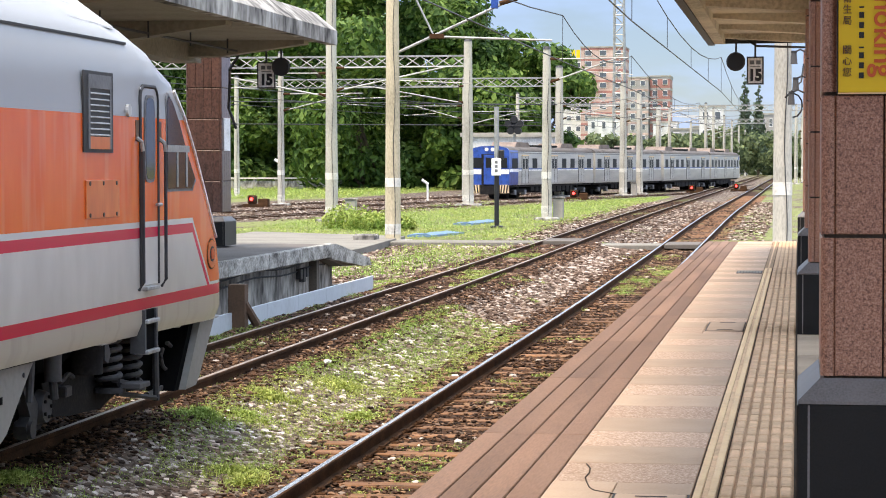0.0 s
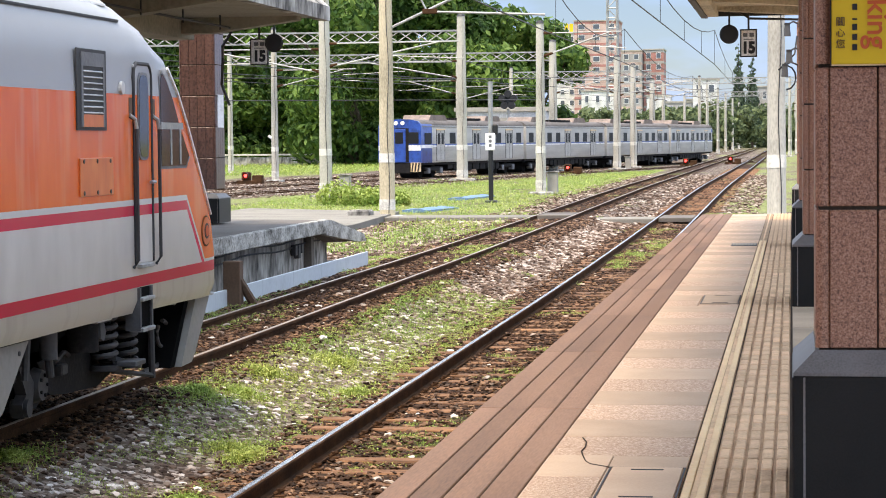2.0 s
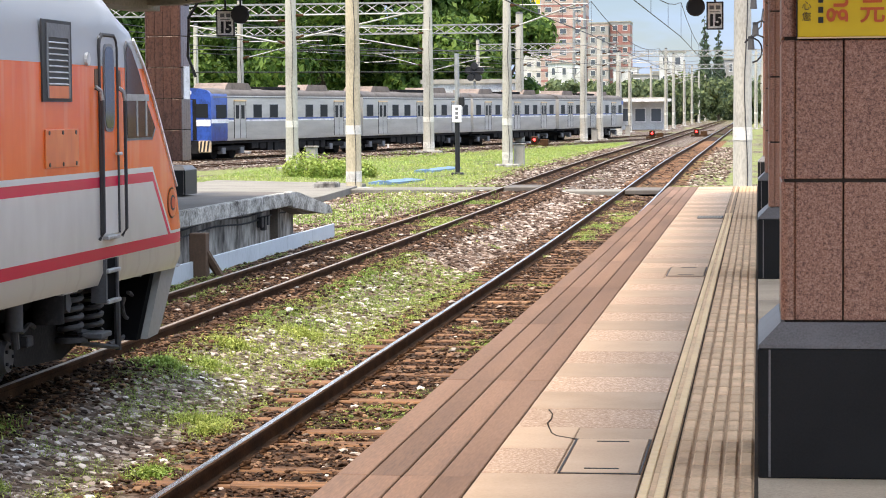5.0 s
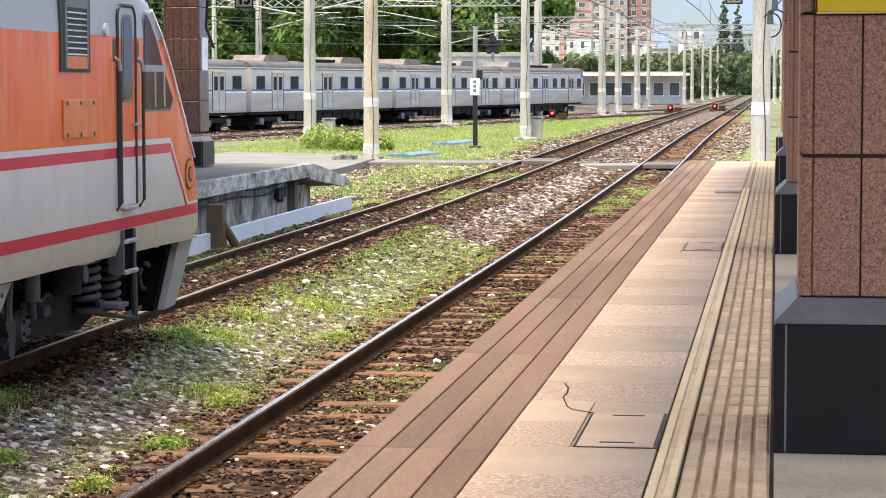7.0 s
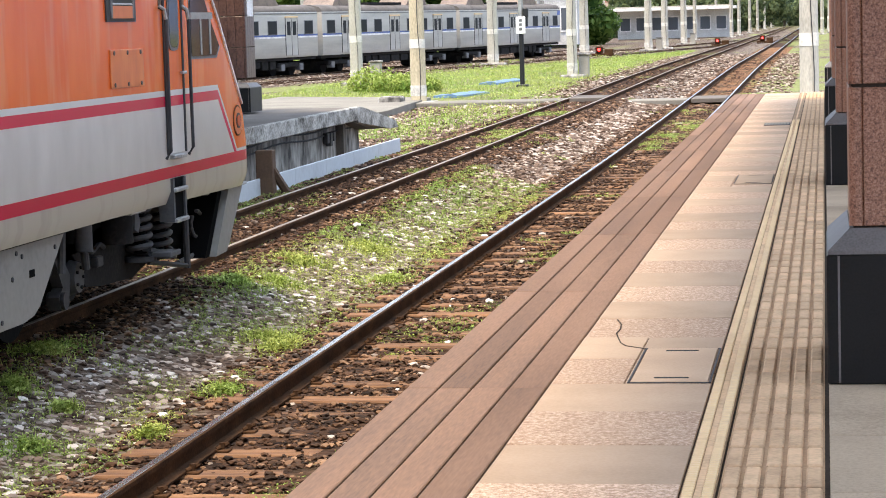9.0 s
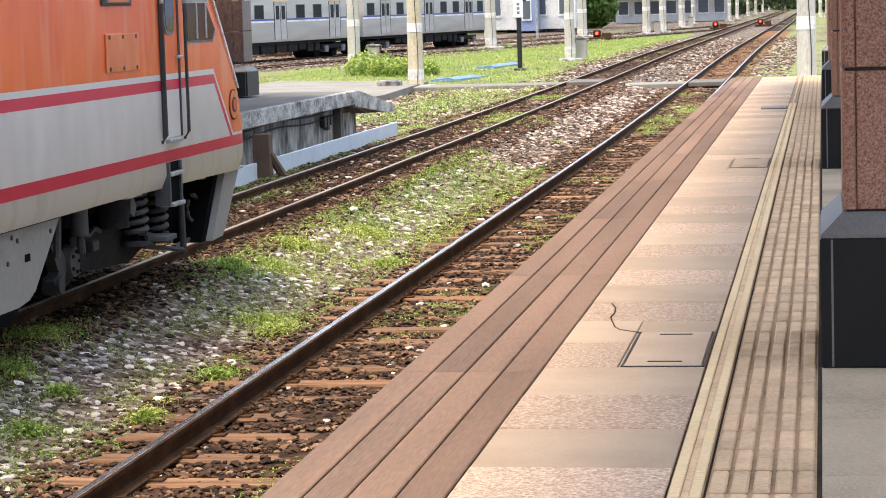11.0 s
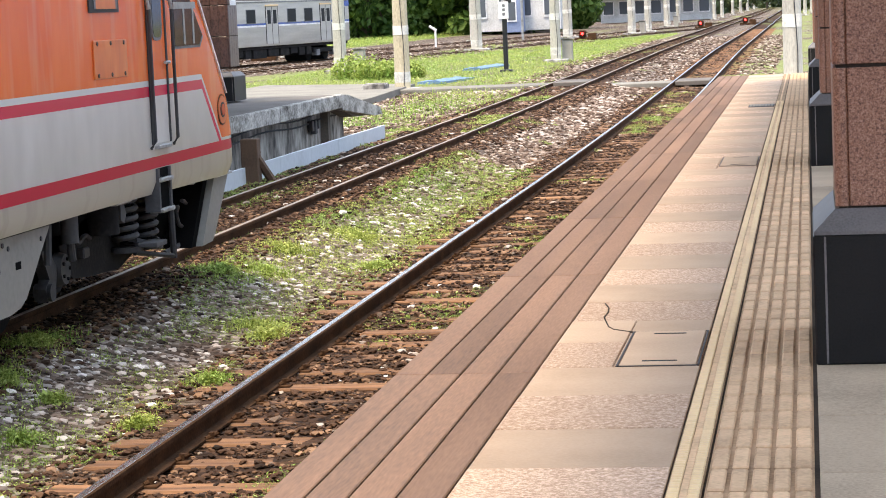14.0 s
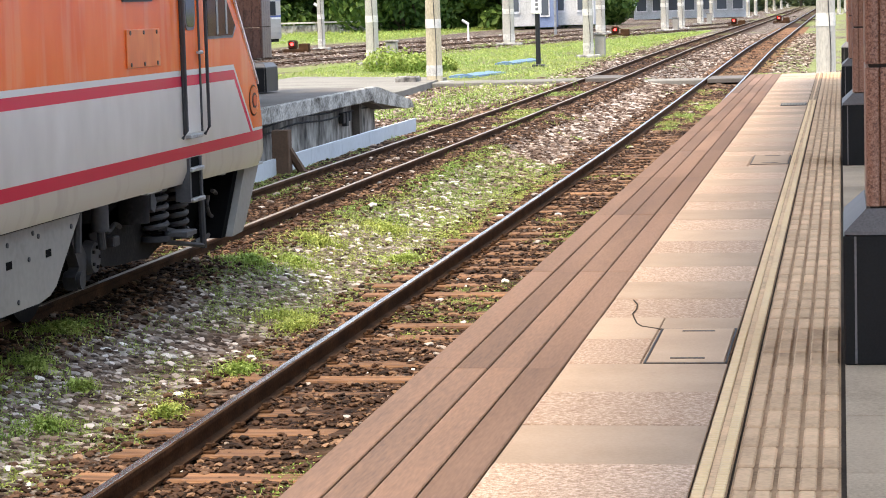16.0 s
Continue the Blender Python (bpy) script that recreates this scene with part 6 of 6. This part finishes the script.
house("office_hut", "white and blue prefabricated hut beside the tracks", -27.5, 186, -0.5, 7.5, 6, 4.2, 1, 4, PALE_WALL, None, 0.4)
house("workshop", "narrow blue-grey store beside the hut", -24.4, 183, -0.6, 1.5, 2.6, 3.4, 1, 1, BLUE_WALL)
hut = house("track_hut", "low white open-fronted track building with flat roof", -22.0, 245, -0.7, 12, 6, 3.1, 1, 7, PALE_WALL, None, 0.6)
part("canopy", Build().box(-0.8, 12.8, -2.0, 0, 3.0, 3.3), WHITE, hut)
house("hotel", "pink and red high-rise hotel with yellow roof letters", -60.8, 640, -2, 12.5, 14, 36.5, 12, 3, PINK_WALL, RED_WALL)
house("hotel_wing", "cream high-rise wing beside the hotel", -69, 648, -2, 8.0, 14, 33.5, 11, 3, PALE_WALL, None)
house("apartment_block", "grey and red apartment tower with many windows", -46.8, 630, -2, 5.6, 12, 27.5, 9, 2, GREY_WALL, PINK_WALL)
house("apartment_block", "weathered grey apartment tower with many windows", -41.0, 636, -2, 5.6, 12, 28.0, 9, 2, RED_WALL, GREY_WALL)
house("white_block", "plain white multi-storey building", -51.5, 560, -2, 8, 12, 15, 4, 3, PALE_WALL, None, 0.3)
rr = random.Random(12)
for k in range(9):
    x = -33 + k * 4.0
    house("town_house", "distant pale low-rise town house", x, 520 + rr.uniform(-30, 40), -2, rr.uniform(3.2, 6.5), 10, rr.uniform(7, 16), 4, 2, rr.choice([PALE_WALL, PALE_WALL, GREY_WALL]))
for k in range(2):
    lt = thing("roof_letters", "large yellow roof sign of abstract shapes on the hotel", "sign", (-68.6 + k * 3.9, 650, 31.85))
    for q in range(4):
        part("stroke", Build().box(0.2 + (q % 2) * 1.4, 1.3 + (q % 2) * 1.4, 0, 0.3, 0.0 + (q // 2) * 1.4, 1.4 + (q // 2) * 1.2), YELLOW, lt)
tw = thing("lattice_tower", "tall slender galvanised lattice tower", "tower", (-28.1, 360, -1))
H2, tb = 46, 1.9
for sx in (-1, 1):
    for sy in (-1, 1):
        part("leg", Build().rod((sx * tb / 2, sy * tb / 2, 0), (sx * 0.6, sy * 0.6, H2), 0.2, 0.14, n=6), STEEL, tw)
for k in range(30):
    z0, z1 = k * H2 / 30, (k + 1) * H2 / 30
    a = tb / 2 + (0.6 - tb / 2) * k / 30
    s = 1 if k % 2 else -1
    part("brace", Build().rod((-a * s, -a, z0), (a * s, -a, z1), 0.09, n=5), STEEL, tw)
    part("brace", Build().rod((-a, -a, z1), (a, -a, z1), 0.09, n=5), STEEL, tw)
    part("brace", Build().rod((a, -a * s, z0), (a, a * s, z1), 0.09, n=5), STEEL, tw)


# ---- trees ----
def leaf_cloud(blobs, n, size, seed):
    """Leaf clusters on and in the given lumps."""
    rng = np.random.RandomState(seed)
    vol = np.array([b[3] ** 2 for b in blobs])
    pick = rng.choice(len(blobs), n, p=vol / vol.sum())
    c = np.array(blobs)[pick]
    d = rng.normal(size=(n, 3))
    d /= np.linalg.norm(d, axis=1)[:, None]
    r = c[:, 3] * (0.55 + 0.45 * rng.rand(n) ** 0.5) * (1 + 0.12 * rng.normal(size=n))
    p = c[:, :3] + d * r[:, None] * np.array((1, 1, 0.85))
    nrm = d + rng.normal(size=(n, 3)) * 0.45
    nrm /= np.linalg.norm(nrm, axis=1)[:, None]
    t = np.cross(nrm, rng.normal(size=(n, 3)))
    t /= np.linalg.norm(t, axis=1)[:, None]
    b = np.cross(nrm, t)
    s = size * (0.6 + 0.8 * rng.rand(n))[:, None]
    v = np.stack([p - t * s, p - b * s * 0.55 + nrm * s * 0.15, p + t * s, p + b * s * 0.55 + nrm * s * 0.15], 1).reshape(-1, 3)
    f = np.arange(4 * n).reshape(-1, 4)
    me = bpy.data.meshes.new("crown")
    me.from_pydata(v.tolist(), [], f.tolist())
    return me


def make_tree(x, y, h, r, n, size, seed, label="large spreading tree with dense green leaves", low=0.12, leaf=LEAVES):
    rng = random.Random(seed)
    t = thing("tree", label, "tree", (x, y, YARD_Z - 0.25), "trees")
    tk = Build()
    tk.rod((0, 0, -0.3), (0.2, 0, h * 0.3), r * 0.085, r * 0.06, n=10)
    blobs = []
    for k in range(26):
        a, q = rng.uniform(0, 6.283), r * rng.random() ** 0.6 * 0.82
        zz = h * rng.uniform(low, 0.9)
        q *= math.sin(math.pi * min(0.97, max(0.2, zz / h))) ** 0.5 + 0.08
        br = r * rng.uniform(0.2, 0.36)
        blobs.append((q * math.cos(a), q * math.sin(a), min(zz, h - br * 0.8), br))
        if k < 9:
            tk.rod((0.2, 0, h * 0.28), blobs[-1][:3], r * 0.03, r * 0.008, n=6)
    part("trunk", tk, BARK, t)
    part("crown", leaf_cloud(blobs, n, size, seed), leaf, t)
    return t


TREES = [(-23.5, 205, 13.0, 6.5), (-30.0, 200, 17.5, 8.0), (-38.5, 196, 22.0, 9.0), (-55.5, 222, 26.3, 10.5), (-42.2, 217, 19.5, 8.2), (-53.9, 215, 23.7, 9.6), (-63.5, 216, 24.1, 10.2), (-69.3, 219, 25.5, 10.9), (-53.2, 210, 16.8, 7.7), (-63.3, 208, 18.0, 7.9), (-70.0, 210, 21.0, 9.1), (-27.0, 196, 11.0, 6.0), (-52.0, 232, 24.0, 10.0), (-38.0, 228, 18.0, 9.0), (-66.0, 226, 23.0, 10.0)]
for i, (x, y, h, r) in enumerate(TREES):
    make_tree(x, y, h, r, 17000, 0.34, 20 + i, low=0.06)
for i, (x, y, h, r) in enumerate([(-19.5, 300, 9.5, 4.5), (-16, 330, 9, 5), (-13.5, 350, 11, 5), (-10.5, 400, 13, 5.5), (-2.0, 420, 12, 6), (3, 400, 12, 6), (-6.5, 460, 13, 7), (-24, 280, 8.5, 4), (1.5, 330, 9, 4), (5, 300, 10, 5), (-20, 420, 11, 6), (-28, 430, 12, 6)]):
    make_tree(x, y, h * 0.72, r, 3000, 0.42, 50 + i, "distant green trackside tree", leaf=LEAVES_HAZY)
for i, (x, y, h) in enumerate([(-9.9, 430, 20.0), (-7.6, 445, 19.0)]):
    t = thing("conifer", "tall narrow dark conifer in the distance", "tree", (x, y, -1), "conifers")
    part("trunk", Build().rod((0, 0, -0.2), (0, 0, h * 0.95), 0.25, 0.05, n=8), BARK, t)
    blobs = [(0.3 * math.sin(k * 2.1), 0.3 * math.cos(k * 1.7), h * (0.15 + 0.84 * k / 24), 1.9 * (1.02 - k / 25)) for k in range(25)]
    part("crown", leaf_cloud(blobs, 3500, 0.32, 80 + i), CONIFER, t)
hg = thing("hedge", "dark shrubs along the foot of the trees", "hedge", (-62, 207, -0.9))
part("foliage", leaf_cloud([(k * 1.7, 3 * math.sin(k * 0.9), 0.9 + 0.5 * math.sin(k * 2.3), 2.0) for k in range(17)], 15000, 0.28, 99), LEAVES, hg)

for i, (x, y, r) in enumerate([(-14.7, 76.0, 0.55), (-15.6, 77.0, 0.6), (-14.0, 75.2, 0.45), (-13.2, 75.5, 0.35)]):
    bs = thing("bush", "low bright green bush in the grass by the mast", "bush", (x, y, ground_z(x, y)), "bushes")
    part("stem", Build().rod((0, 0, -0.05), (0, 0, r * 0.8), 0.02, 0.01, n=6), BARK, bs)
    part("foliage", leaf_cloud([(0, 0, r * 0.6, r), (r * 0.6, 0.2, r * 0.4, r * 0.6), (-r * 0.6, -0.1, r * 0.45, r * 0.65)], 1300, 0.055, 120 + i), BLADES, bs)


motions()
